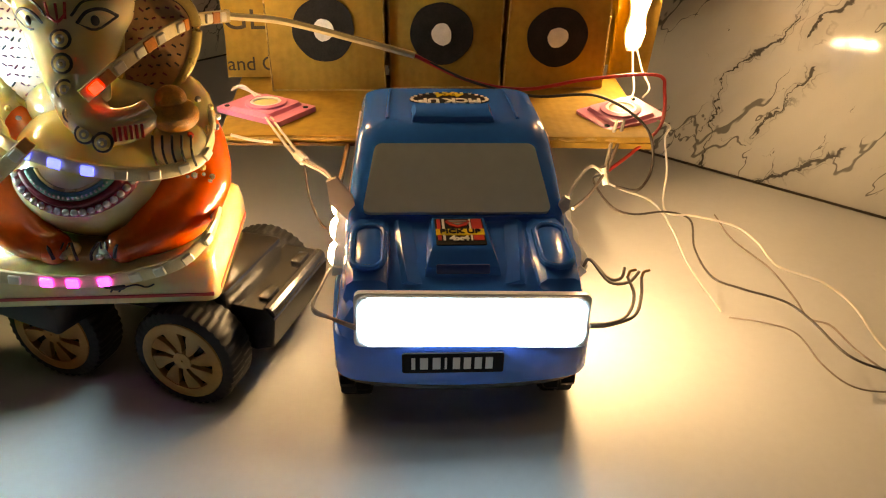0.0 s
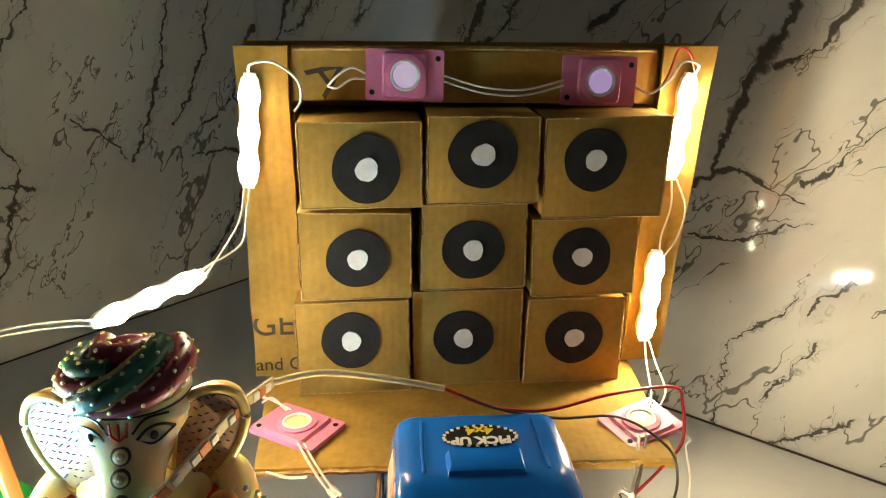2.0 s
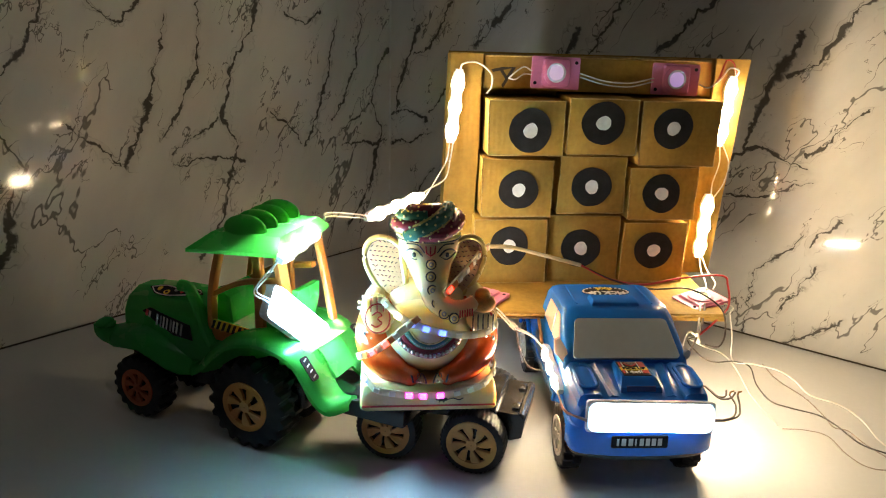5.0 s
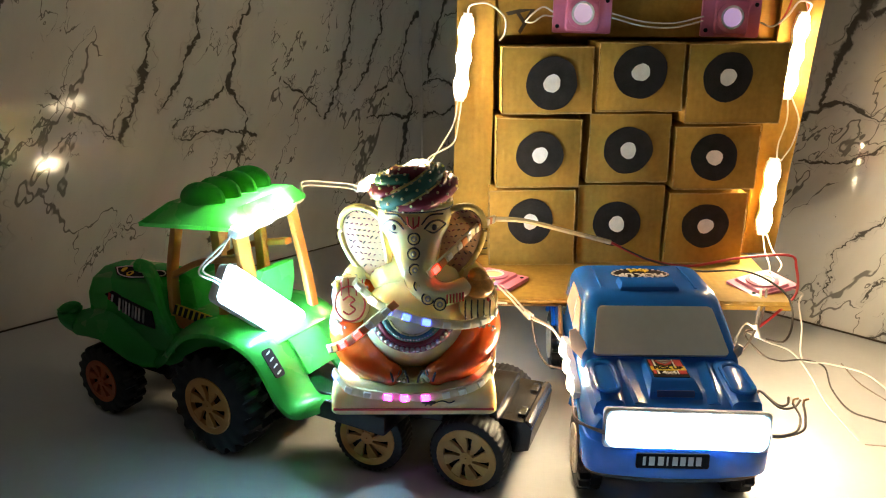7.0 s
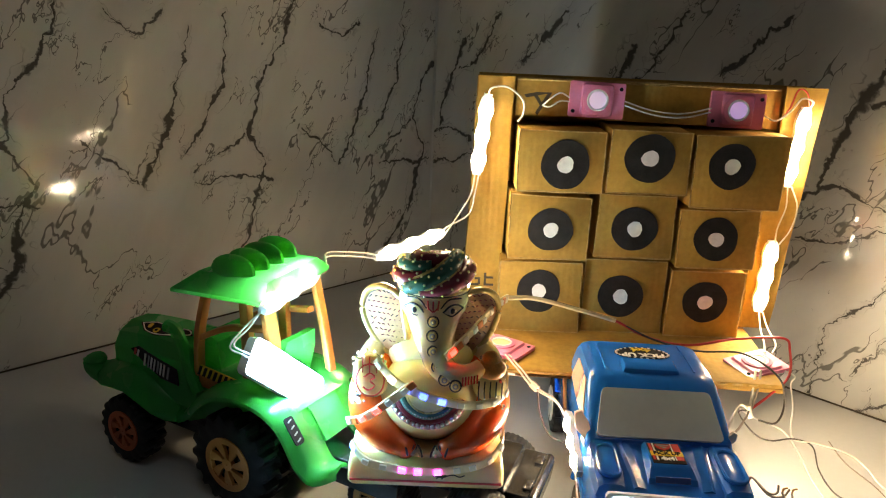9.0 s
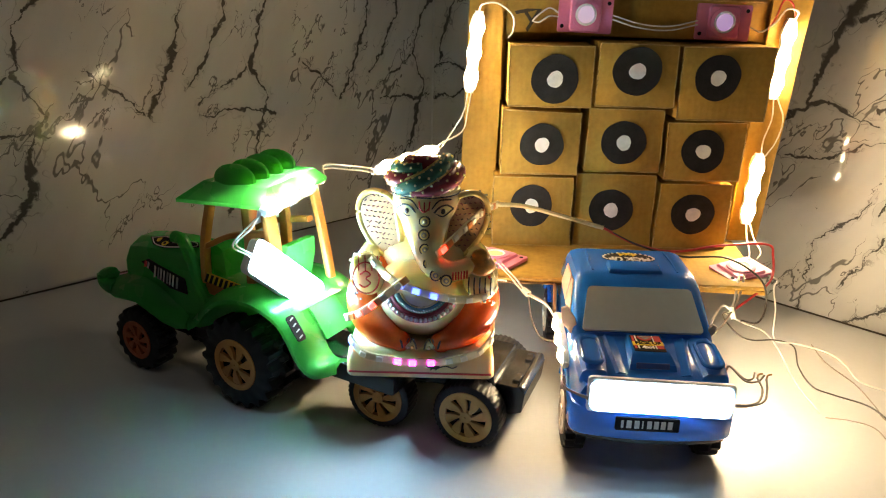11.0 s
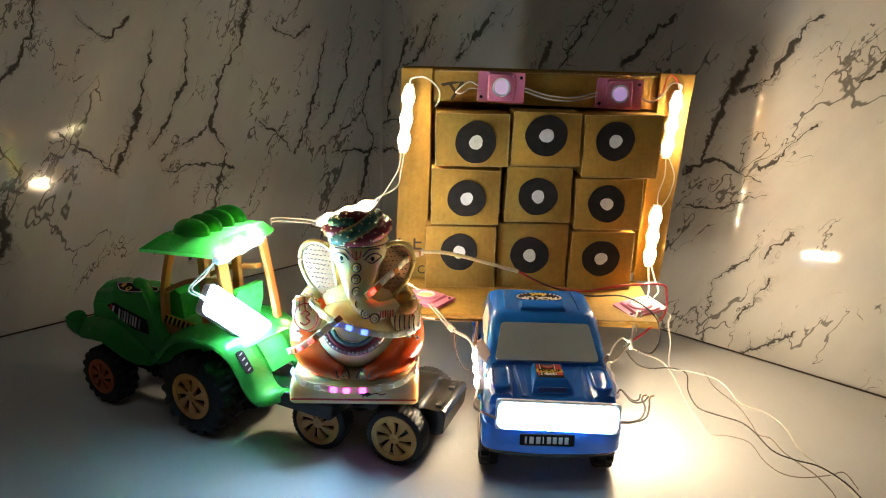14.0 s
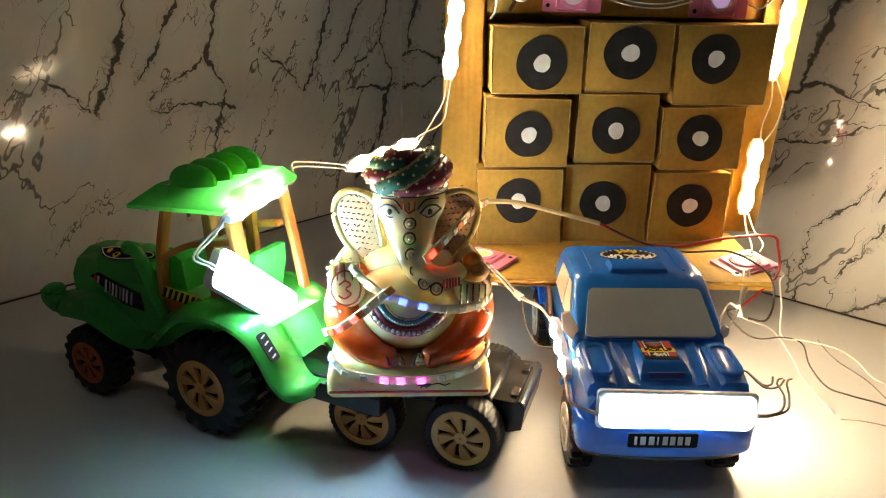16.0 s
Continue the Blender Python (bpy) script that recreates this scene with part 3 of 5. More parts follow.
    rs = facing((0.0, 0.0975, 0.08435), (1, 0, 0), (0, 1, 0))
    bm = bmesh.new()
    slab(bm, [(0.0155 * math.cos(t), 0.0088 * math.sin(t) * (1 if math.sin(t) > 0 else 0.75)) for t in (2 * math.pi * k / 28 for k in range(28))], 0.0003)
    rst = part("roof_sticker", bm, STK_BLACK, e, "oval checkered roof sticker", m=rs)
    bm = bmesh.new()
    for k in range(26):
        t = 2 * math.pi * k / 26
        x, y = 0.0146 * math.cos(t), 0.0080 * math.sin(t) * (1 if math.sin(t) > 0 else 0.75)
        rbox(bm, (x, y, 0.0004), (0.0013, 0.0013, 0.0002), 0)
    part("checker_row", bm, STK_WHITE, rst)
    bm = bmesh.new()
    slab(bm, [(0.0125 * math.cos(t), 0.0062 * math.sin(t)) for t in (2 * math.pi * k / 24 for k in range(24))], 0.0002, pose(0, 0, 0.0003))
    part("sticker_field", bm, STK_BLACK, rst)
    lettering("sticker_word", "PICK UP", 0.0066, STK_WHITE, rst, pose(0, -0.0026, 0.0007, 0, 0, 180), bold=0.0003)
    lettering("sticker_word", "4x4", 0.0074, STK_YELLOW, rst, pose(0, 0.0040, 0.0009, 0, 0, 180), bold=0.0002)
    # plate
    bm = bmesh.new()
    slab(bm, rrect(0.0308, 0.0072, 0.0008), 0.0008, facing((-0.0035, -0.0004, 0.0345), (1, 0, 0), (0, 0, 1)))
    pl = part("number_plate", bm, STK_BLACK, e, "black plate with white bars")
    for k, w in ((-0.0120, 0.0012), (-0.0088, 0.0024), (-0.0050, 0.0024), (-0.0022, 0.0007), (0.0010, 0.0022), (0.0043, 0.0022), (0.0076, 0.0022), (0.0109, 0.0022)):
        bm = bmesh.new()
        rbox(bm, (-0.0035 + k, -0.0013, 0.0345), (w, 0.0003, 0.0042), 0)
        part("plate_bar", bm, STK_WHITE, pl)
    # bed
    for s in (-1, 1):
        bm = bmesh.new()
        rbox(bm, (s * 0.036, 0.16, 0.0595), (0.005, 0.078, 0.003), 0.001)
        part("bed_rail", bm, BLUE, e)
    for s in (-1, 1):
        for y in (0.033, 0.158):
            h = new("wheel")
            h.parent = e
            h.matrix_basis = pose(s * 0.0345, y, 0.0190, 0, 0, 90 if s > 0 else -90)
            wheel(h, (0, 0, 0), 0.0178, 0.011, -1, CREAM, lugs=18, spokes=6, lug_h=0.0022)
    return e


truck()


# ---- front light bar ----
def light_bar():
    e = thing("light_bar", TRUCK @ pose(0.0022, 0.0022, 0.0475, 84, 1.2, 0), "lit cool white led light bar across the truck front", "lamp")
    bm = bmesh.new()
    slab(bm, rrect(0.0705, 0.0178, 0.002), 0.0022, pose(0, 0, -0.0022))
    part("housing", bm, BAR_CASE, e)
    bm = bmesh.new()
    loft(bm, [[Vector((x, y, z)) for x, y in rrect(w, h, h * 0.20, 6)] for w, h, z in ((0.0694, 0.0172, 0.0), (0.0690, 0.0168, 0.0012))])
    part("lens_rim", bm, BAR_CASE, e, "milky blue rim of the lens")
    bm = bmesh.new()
    loft(bm, [[Vector((x, y, z)) for x, y in rrect(w, h, h * 0.26, 6)] for w, h, z in ((0.0684, 0.0162, 0.0008), (0.0676, 0.0156, 0.0016), (0.0630, 0.0120, 0.0026))])
    part("lens", bm, COOL, e, "glowing cool white lens")
    for s in (-1, 1):
        bm = bmesh.new()
        rod(bm, (s * 0.0325, 0.0070, 0.0), (s * 0.0325, 0.0070, 0.0006), 0.0010)
        part("screw_hole", bm, STK_GREY, e)


light_bar()


# ---- cardboard stand ----
def cardboard_base():
    e = thing("cardboard_sheet", TRUCK @ pose(-0.0035, 0, 0), "brown corrugated cardboard sheet lying on the truck bed", "cardboard")
    for k, (z, x0, x1, y0, y1) in enumerate(((0.0612, -0.0885, 0.0890, 0.1075, 0.192), (0.0643, -0.0880, 0.0885, 0.1050, 0.192))):
        bm = bmesh.new()
        slab(bm, [(x0, y0 + 0.002), (-0.03, y0 + 0.001), (0.02, y0), (x1, y0 - 0.003 + 0.002 * k), (x1 + 0.006, y1), (x0 - 0.006, y1)], 0.0024, pose(0, 0, z))
        sheet = part("sheet", bm, CARD, e)
        bm = bmesh.new()
        pts = [Vector((x0 + (x1 - x0) * i / 40, y0 + (0.0006 if i < 16 else -0.0002) + 0.0005 * math.sin(i * 2.9), z + 0.0012 + 0.0003 * math.sin(i * 1.9))) for i in range(41)]
        sweep(bm, pts, rrect(0.0012, 0.0011, 0.0003, 1))
        part("flute_line", bm, CARD_IN if k == 0 else CARD_EDGE, sheet)


cardboard_base()


def cardboard_board():
    e = thing("cardboard_board", BOARD, "upright brown cardboard backing board with printed letters", "cardboard")
    lean = lambda x, z: Vector((x, 0.0155 - 0.009 * (z - 0.066) / 0.166, z))
    bm = bmesh.new()
    outline = [(-0.1030, 0.0668), (-0.1000, 0.2300), (0.1110, 0.2290), (0.1065, 0.150), (0.1045, 0.0668)]
    loft(bm, [[lean(x, z) + Vector((0, d, 0)) for x, z in outline] for d in (0.0215, 0.0250)])
    part("back_panel", bm, CARD, e)
    for x0, x1, x2, x3 in ((-0.1045, -0.0800, -0.1008, -0.0790), (0.0850, 0.1055, 0.0880, 0.1125)):
        bm = bmesh.new()
        zs = [0.068 + 0.1615 * k / 8 for k in range(9)]
        edge = [(x0 + (x2 - x0) * k / 8 + 0.0005 * math.sin(k * 2.1), zs[k]) for k in range(9)] + [(x1 + (x3 - x1) * k / 8 + 0.0004 * math.sin(k * 1.7), zs[k]) for k in range(8, -1, -1)]
        loft(bm, [[lean(x, z) + Vector((0, d, 0)) for x, z in edge] for d in (-0.0028, -0.0006)])
        part("side_flap", bm, CARD, e)
        s0, s1 = (x0, x2) if x0 < 0 else (x1, x3)
        bm = bmesh.new()
        k = 0.0024 if x0 < 0 else -0.0024
        loft(bm, [[lean(s0, 0.068) + Vector((0, d, 0)), lean(s0 + k, 0.068) + Vector((0, d, 0)), lean(s1 + k, 0.2285) + Vector((0, d, 0)), lean(s1, 0.2285) + Vector((0, d, 0))] for d in (-0.0006, 0.0215)])
        part("side_wall", bm, CARD, e)
    bm = bmesh.new()
    loft(bm, [[lean(x, z) + Vector((0, d, 0)) for x, z in ((-0.0775, 0.2060), (-0.040, 0.2064), (-0.038, 0.2050), (0.0865, 0.2035), (0.0860, 0.2262), (-0.0775, 0.2275))] for d in (-0.0004, 0.0016)])
    part("top_strip", bm, CARD, e, "darker folded top strip")
    bm = bmesh.new()
    loft(bm, [[lean(x, z) + Vector((0, d, 0)) for x, z in ((-0.0775, 0.2265), (0.0860, 0.2255), (0.0860, 0.2275), (-0.0775, 0.2285))] for d in (0.0016, 0.0215)])
    part("top_fold", bm, CARD, e)
    bm = bmesh.new()
    tube(bm, [lean(-0.077, 0.2282), lean(0.0, 0.2282), lean(0.085, 0.2275)], 0.0011, 6, 6)
    part("torn_edge", bm, CARD_EDGE, e)
    for text, x, z, size, turn in (("GE", -0.0940, 0.0965, 0.0165, 0), ("and C", -0.0925, 0.0745, 0.0095, 0), ("un", 0.0970, 0.124, 0.0080, 0), ("A", -0.0625, 0.2165, 0.0230, -55)):
        lettering("printed_word", text, size, PRINT, e, facing(lean(x, z) + Vector((0, -0.0031 if abs(x) > 0.08 else -0.0007, 0)), (1, 0, 0), (0, 0.05, 1)) @ pose(0, 0, 0, 0, 0, turn))


cardboard_board()

# boxes: left, right, bottom, top, front, dot x, dot z, ring radius
BOXES = [(-0.0765, -0.0222, 0.1610, 0.2010, -0.0120, -0.0466, 0.1793, 0.0150), (-0.0208, 0.0290, 0.1625, 0.2028, -0.0140, 0.0037, 0.1854, 0.0150), (0.0300, 0.0875, 0.1552, 0.2022, -0.0145, 0.0535, 0.1825, 0.0140),
         (-0.0780, -0.0268, 0.1164, 0.1598, -0.0080, -0.0517, 0.1370, 0.0140), (-0.0230, 0.0272, 0.1189, 0.1618, -0.0060, 0.0014, 0.1392, 0.0144), (0.0290, 0.0795, 0.1144, 0.1544, -0.0080, 0.0528, 0.1350, 0.0140),
         (-0.0822, -0.0275, 0.0668, 0.1156, -0.0058, -0.0559, 0.0952, 0.0142), (-0.0262, 0.0275, 0.0668, 0.1182, -0.0018, -0.0017, 0.0923, 0.0146), (0.0285, 0.0785, 0.0668, 0.1136, -0.0045, 0.0528, 0.0915, 0.0142)]


def speaker_box(i, x0, x1, z0, z1, y, dx, dz, r):
    rnd = random.Random(i)
    x0, x1, z1 = x0 + 0.0007, x1 - 0.0007, z1 - 0.0011
    up = 0.0010 if i < 6 else 0.0
    z0 += up
    e = thing("speaker_box", BOARD, "small brown cardboard box with black speaker ring and white centre", "cardboard box", "stacked speaker boxes")
    j = lambda: rnd.uniform(-0.0007, 0.0007)
    bm = bmesh.new()
    a = [(x0 + j(), z0 + j() * 0.2), (x1 + j(), z0 + j() * 0.2), (x1 + j(), z1 + j() - 0.0004), (x0 + j(), z1 + j() - 0.0004)]
    back = 0.0300
    x0, x1 = x0 + 0.0005, x1 - 0.0005
    t = bmesh.new()
    # the face is cut a little smaller than the back, so dark gaps show between the rows
    rear = [(x, z - up if z < (z0 + z1) / 2 else z + 0.0011) for x, z in a]
    loft(t, [[Vector((x, y, z)) for x, z in a], [Vector((x, back, z)) for x, z in rear]])
    bmesh.ops.bevel(t, geom=t.edges[:], offset=0.0006, segments=2, affect="EDGES", profile=0.5)
    merge(bm, t)
    part("body", bm, CARD, e)
    # rough cut edges round the face
    bm = bmesh.new()
    for (p, q) in zip(a, a[1:] + a[:1]):
        pts = [Vector((p[0] + (q[0] - p[0]) * k / 6 + j() * 0.4, y + 0.0002, p[1] + (q[1] - p[1]) * k / 6 + j() * 0.4)) for k in range(7)]
        tube(bm, pts, 0.0005, 5, 2)
    part("cut_edge", bm, CARD_EDGE, e)
    m = facing((dx, y - 0.0004, dz), (1, 0, 0), (0, 0, 1))
    bm = bmesh.new()
    slab(bm, blob(r, 36, 0.035, i), 0.0007, m)
    part("speaker_ring", bm, BLACK_PAPER, e, "hand painted black ring")
    bm = bmesh.new()
    slab(bm, blob(r * 0.335, 18, 0.09, i + 20), 0.0009, m @ pose(0, 0, 0.0005))
    part("centre_dot", bm, WHITE_PAPER, e, "white paper centre dot")


for i, row in enumerate(BOXES):
    speaker_box(i, *row)


# ---- pink spot modules ----
def spot_module(m, label, lens, w=0.0335, h=0.0215, group="pink spot modules"):
    e = thing("spot_module", m @ Matrix.Diagonal((1, 1, 0.62, 1)), label, "led module", group)
    bm = bmesh.new()
    slab(bm, rrect(w, h, 0.0012), 0.0035)
    loft(bm, [[Vector((x, y, z)) for x, y in rrect(q, q, 0.0022, 4)] for q, z in ((h * 0.92, 0.0034), (h * 0.84, 0.0058))])
    part("base", bm, PINK, e)
    bm = bmesh.new()
    n = 28
    loft_rows(bm, [[bm.verts.new((q * math.cos(2 * math.pi * k / n), q * math.sin(2 * math.pi * k / n), z)) for k in range(n)] for q, z in ((0.0088, 0.0056), (0.0088, 0.0072), (0.0068, 0.0078), (0.0062, 0.0062))], caps=False)
    part("lens_ring", bm, PINK, e)
    bm = bmesh.new()
    ell(bm, (0, 0, 0.0060), (0.0058, 0.0058, 0.0012))
    part("lens", bm, lens, e, "round lens")
    bm = bmesh.new()
    tube(bm, [(0.0060 * math.cos(2 * math.pi * k / 20), 0.0060 * math.sin(2 * math.pi * k / 20), 0.0070) for k in range(21)], 0.0008, 6, 2)
    part("silver_ring", bm, STK_WHITE, e, "pale ring round the lens")
    for s in (-1, 1):
        bm = bmesh.new()
        rod(bm, (s * w * 0.42, s * h * 0.34, 0.0034), (s * w * 0.42, s * h * 0.34, 0.0040), 0.0012)
        part("screw_hole", bm, STK_BLACK, e)


spot_module(BOARD @ facing((-0.0292, -0.0005, 0.2176), (1, 0, -0.03), (0, 0.06, 1)), "pink square spot module with dim violet lens above the boxes", VIOLET)
spot_module(BOARD @ facing((0.0566, 0.0, 0.2148), (1, 0, -0.03), (0, 0.06, 1)), "pink square spot module with dim violet lens above the boxes", VIOLET)
spot_module(TRUCK @ pose(-0.0770, 0.1350, 0.0668, 0, 0, -33), "unlit pink spot module with yellow lens on the cardboard base", PHOS, 0.035, 0.0250)
spot_module(TRUCK @ pose(0.0775, 0.1290, 0.0668, 4, -6, 22), "unlit pink spot module with yellow lens among loose wires", PHOS, 0.0305, 0.0240)


# ---- three-lamp strings ----
def led_module(a, b, up, label="lit warm white module with three led domes", r=0.0045, w=0.0105, dome=0.0012, long=0.108):
    """A flat case from a to b that shines along up."""
    a, b = Vector(a), Vector(b)
    ln = (b - a).length
    e = thing("led_module", facing((a + b) / 2, b - a, Vector(up).cross(b - a)), label, "led module", "warm three-lamp led modules")
    bm = bmesh.new()
    outline = []
    for i in range(41):
        x = ln * (i / 40 - 0.5)
        outline.append((x * 1.06, w * (0.40 + 0.05 * math.cos(2 * math.pi * x / (ln * 0.315))) * (1 if 1 < i < 39 else 0.7)))
    slab(bm, outline + [(x, -y) for x, y in outline[::-1]], 0.0036, pose(0, 0, -0.0032))
    part("case", bm, WHITE_CASE, e)
    for k in (-1, 0, 1):
        bm = bmesh.new()
        ell(bm, (k * ln * 0.315, 0, 0.0004), (ln * long, r, dome), u=20, v=10)
        part("led_dome", bm, WARM, e, "glowing warm white dome")


def on_board(x, z, y=-0.0005):
    return BOARD @ Vector((x, y, z))


led_module(on_board(-0.0950, 0.2170, 0.003), on_board(-0.0995, 0.1690, 0.005), BOARD.to_3x3() @ Vector((0.05, -1, -0.10)), dome=0.0014)
led_module(on_board(0.1010, 0.2165, 0.003), on_board(0.0978, 0.1690, 0.005), BOARD.to_3x3() @ Vector((0.15, -1, -0.10)), dome=0.0034)
led_module(on_board(0.0950, 0.1302, 0.004), on_board(0.0938, 0.0835, 0.006), BOARD.to_3x3() @ Vector((-0.10, -1, -0.25)), dome=0.0030)
DIAG_A, DIAG_B = Vector((-0.1499, 0.347, 0.1245)), Vector((-0.1165, 0.3790, 0.1335))
led_module(DIAG_A, DIAG_B, (0.72, -0.66, 0.18), w=0.0085, dome=0.0020)
ROOF_A, ROOF_B = TRACTOR @ Vector((0.0300, 0.0000, 0.1245)), TRACTOR @ Vector((0.0215, 0.0490, 0.1265))
led_module(ROOF_A, ROOF_B, TRACTOR.to_3x3() @ Vector((0.35, -0.30, 0.90)), r=0.0046, w=0.0085, dome=0.0022)
led_module(TRUCK @ Vector((-0.0424, 0.078, 0.0545)), TRUCK @ Vector((-0.0414, 0.034, 0.0470)), TRUCK.to_3x3() @ Vector((-0.97, 0.08, 0.18)), "lit warm white module on the truck side", 0.0036, 0.0075, 0.0018, 0.095)
led_module(TRUCK @ Vector((0.0428, 0.082, 0.0460)), TRUCK @ Vector((0.0428, 0.038, 0.0420)), TRUCK.to_3x3() @ Vector((0.72, 0, -0.70)), "lit warm white module on the truck side", 0.0040, 0.0100, 0.0026)


# ---- white lamp panel behind the tractor ----
def lamp_panel():
    c = [TRACTOR @ Vector(p) for p in ((0.0299, -0.0018, 0.1075), (0.0320, -0.0185, 0.1002), (0.0313, 0.0452, 0.0668), (0.0333, 0.0275, 0.0600))]
    mid = sum(c, Vector()) / 4
    right, up = c[2] + c[3] - c[0] - c[1], c[0] + c[2] - c[1] - c[3]
    e = thing("lamp_panel", facing(mid, right, up), "lit cool white rectangular lamp panel behind the tractor seat", "lamp")
    w, h = right.length / 2, up.length / 2
    bm = bmesh.new()
    slab(bm, rrect(w, h, 0.003), 0.005, pose(0, 0, -0.006))
    part("housing", bm, WHITE_CASE, e)
    bm = bmesh.new()
    loft(bm, [[Vector((x, y, z)) for x, y in rrect(w - d, h - d, 0.003)] for d, z in ((0.001, -0.001), (0.0015, 0.0015), (0.004, 0.0028))])
    part("lens", bm, PANEL, e, "glowing white diffuser")


lamp_panel()


# ---- green toy tractor ----
def tractor():
    e = thing("toy_tractor", TRACTOR, "green plastic toy tractor with orange cab posts", "toy tractor")
    V = Vector
    # x runs to the rear, y away; centre line y = 0.030
    bm = bmesh.new()
    rings = []
    for x, hw, zb, zt, rr in ((-0.1040, 0.0160, 0.047, 0.073, 0.008), (-0.1005, 0.0186, 0.044, 0.0800, 0.010), (-0.090, 0.0192, 0.042, 0.0820, 0.0105), (-0.065, 0.0194, 0.041, 0.0840, 0.011), (-0.040, 0.0194, 0.041, 0.0845, 0.011), (-0.033, 0.0190, 0.042, 0.084, 0.010)):
        half = [(hw - 0.002, zb), (hw, zb + 0.004), (hw, zt - 0.0125), (hw * 0.94, zt - 0.0100), (hw * 0.78, zt - 0.0045), (hw * 0.30, zt)]
        rings.append([V((x, 0.030 + a, z)) for a, z in half] + [V((x, 0.030 - a, z)) for a, z in half[::-1]])
    loft(bm, rings)
    part("hood", bm, GREEN, e, smooth=20)
    # front mudguards: a skirt from hood to wheel, curled up into a round tip in front
    for k in (-1, 1):
        bm = bmesh.new()
        rings = []
        for x, zu, zl, out in ((-0.1155, 0.0530, 0.0455, 0.021), (-0.1110, 0.0545, 0.0450, 0.0265), (-0.1030, 0.0575, 0.0455, 0.0295), (-0.0930, 0.0600, 0.0470, 0.0305), (-0.0820, 0.0605, 0.0475, 0.0305), (-0.0720, 0.0575, 0.0430, 0.0295), (-0.0630, 0.0530, 0.0375, 0.0275), (-0.0550, 0.0480, 0.0345, 0.0250), (-0.0480, 0.0440, 0.0350, 0.0225)):
            prof = [(0.0165, zu), (0.0195, zu - 0.0006), (out - 0.0035, zu - (zu - zl) * 0.28), (out - 0.0008, zu - (zu - zl) * 0.62), (out, zl + 0.0006), (out - 0.0012, zl - 0.0008), (out - 0.0026, zl + 0.0012), (0.0165, zl + 0.0020)]
            rings.append([V((x, 0.030 + k * a, z)) for a, z in (prof if k > 0 else prof[::-1])])
        loft(bm, rings)
        guard = part("front_mudguard", bm, GREEN, e, smooth=50)
        bm = bmesh.new()
        sweep(bm, spline([(-0.1065, 0.030 + k * 0.0215, 0.0488), (-0.1120, 0.030 + k * 0.0215, 0.0492), (-0.1165, 0.030 + k * 0.0212, 0.0515), (-0.1172, 0.030 + k * 0.0208, 0.0560)], 6), rrect(0.0135, 0.0092, 0.0040, 4))
        ell(bm, (-0.1170, 0.030 + k * 0.0208, 0.0560), (0.0046, 0.0066, 0.0034))
        part("curled_tip", bm, GREEN, guard, smooth=50)
    bm = bmesh.new()
    rbox(bm, (-0.1085, 0.030, 0.0490), (0.0130, 0.0360, 0.0075), 0.003)
    part("front_bumper", bm, GREEN, e)
    # side skirt and cab floor
    bm = bmesh.new()
    loft(bm, [[V((x, y, z)) for x, z in ((-0.095, 0.046), (-0.055, 0.036), (-0.040, 0.036), (0.010, 0.058), (0.034, 0.060), (0.040, 0.066), (0.030, 0.071), (-0.03, 0.072), (-0.09, 0.060))] for y in (0.0115, 0.0485)])
    part("cab_floor", bm, GREEN, e)
    # rear mudguards sweep over the wheel and flare out at the back
    for s in (0, 1):
        yo, yi = (-0.003, 0.021) if s == 0 else (0.063, 0.039)
        path = spline([(-0.050, 0, 0.037), (-0.038, 0, 0.0445), (-0.026, 0, 0.0560), (-0.010, 0, 0.0675), (0.008, 0, 0.0725), (0.025, 0, 0.0710), (0.038, 0, 0.0650), (0.0455, 0, 0.0560), (0.0510, 0, 0.0470), (0.0575, 0, 0.0420), (0.0660, 0, 0.0425)], 4)
        bm = bmesh.new()
        rings = []
        for i, p in enumerate(path):
            d = (path[min(i + 1, len(path) - 1)] - path[max(i - 1, 0)]).normalized()
            n = V((-d.z, 0, d.x))
            k = i / (len(path) - 1)
            wide = 0.5 + 0.5 * min(1, k * 3)
            ye = yi + (yo - yi) * wide
            if k > 0.72:
                yi2 = yi + (yo - yi) * min(0.15, (k - 0.72) * 0.7)
            else:
                yi2 = yi
            if k > 0.9:
                ye = ye + (yi2 - ye) * 0.5 * ((k - 0.9) / 0.1) ** 2
            arch = [(0.0, 0.0), (0.25, 0.0016), (0.5, 0.0022), (0.75, 0.0016), (0.93, 0.0), (1.0, -0.0022), (0.99, -0.0045), (0.93, -0.0042), (0.88, -0.0016), (0.5, 0.0002), (0.0, -0.0018)]
            rings.append([p + V((0, yi2 + (ye - yi2) * f, 0)) + n * h for f, h in arch])
        loft(bm, rings)
        guard = part("rear_mudguard", bm, GREEN, e)
        bm = bmesh.new()
        slab(bm, rrect(0.0062, 0.0150, 0.0018), 0.0006, facing((0.0440, yo + (0.0058 if s == 0 else -0.0058), 0.0608), (0.05, 1, 0), (-0.62, 0, 0.8)))
        lamp = part("tail_light_sticker", bm, STK_BLACK, guard, "black and grey tail light sticker")
        for k in range(4):
            bm = bmesh.new()
            slab(bm, rrect(0.0030, 0.0007, 0.0003), 0.0004, facing((0.0440, yo + (0.0058 if s == 0 else -0.0058), 0.0608), (0.05, 1, 0), (-0.62, 0, 0.8)) @ pose(0, -0.0052 + k * 0.0035, 0.0005, 0, 0, 20))
            part("sticker_bar", bm, STK_GREY, lamp)
    # rear body between the mudguards
    bm = bmesh.new()
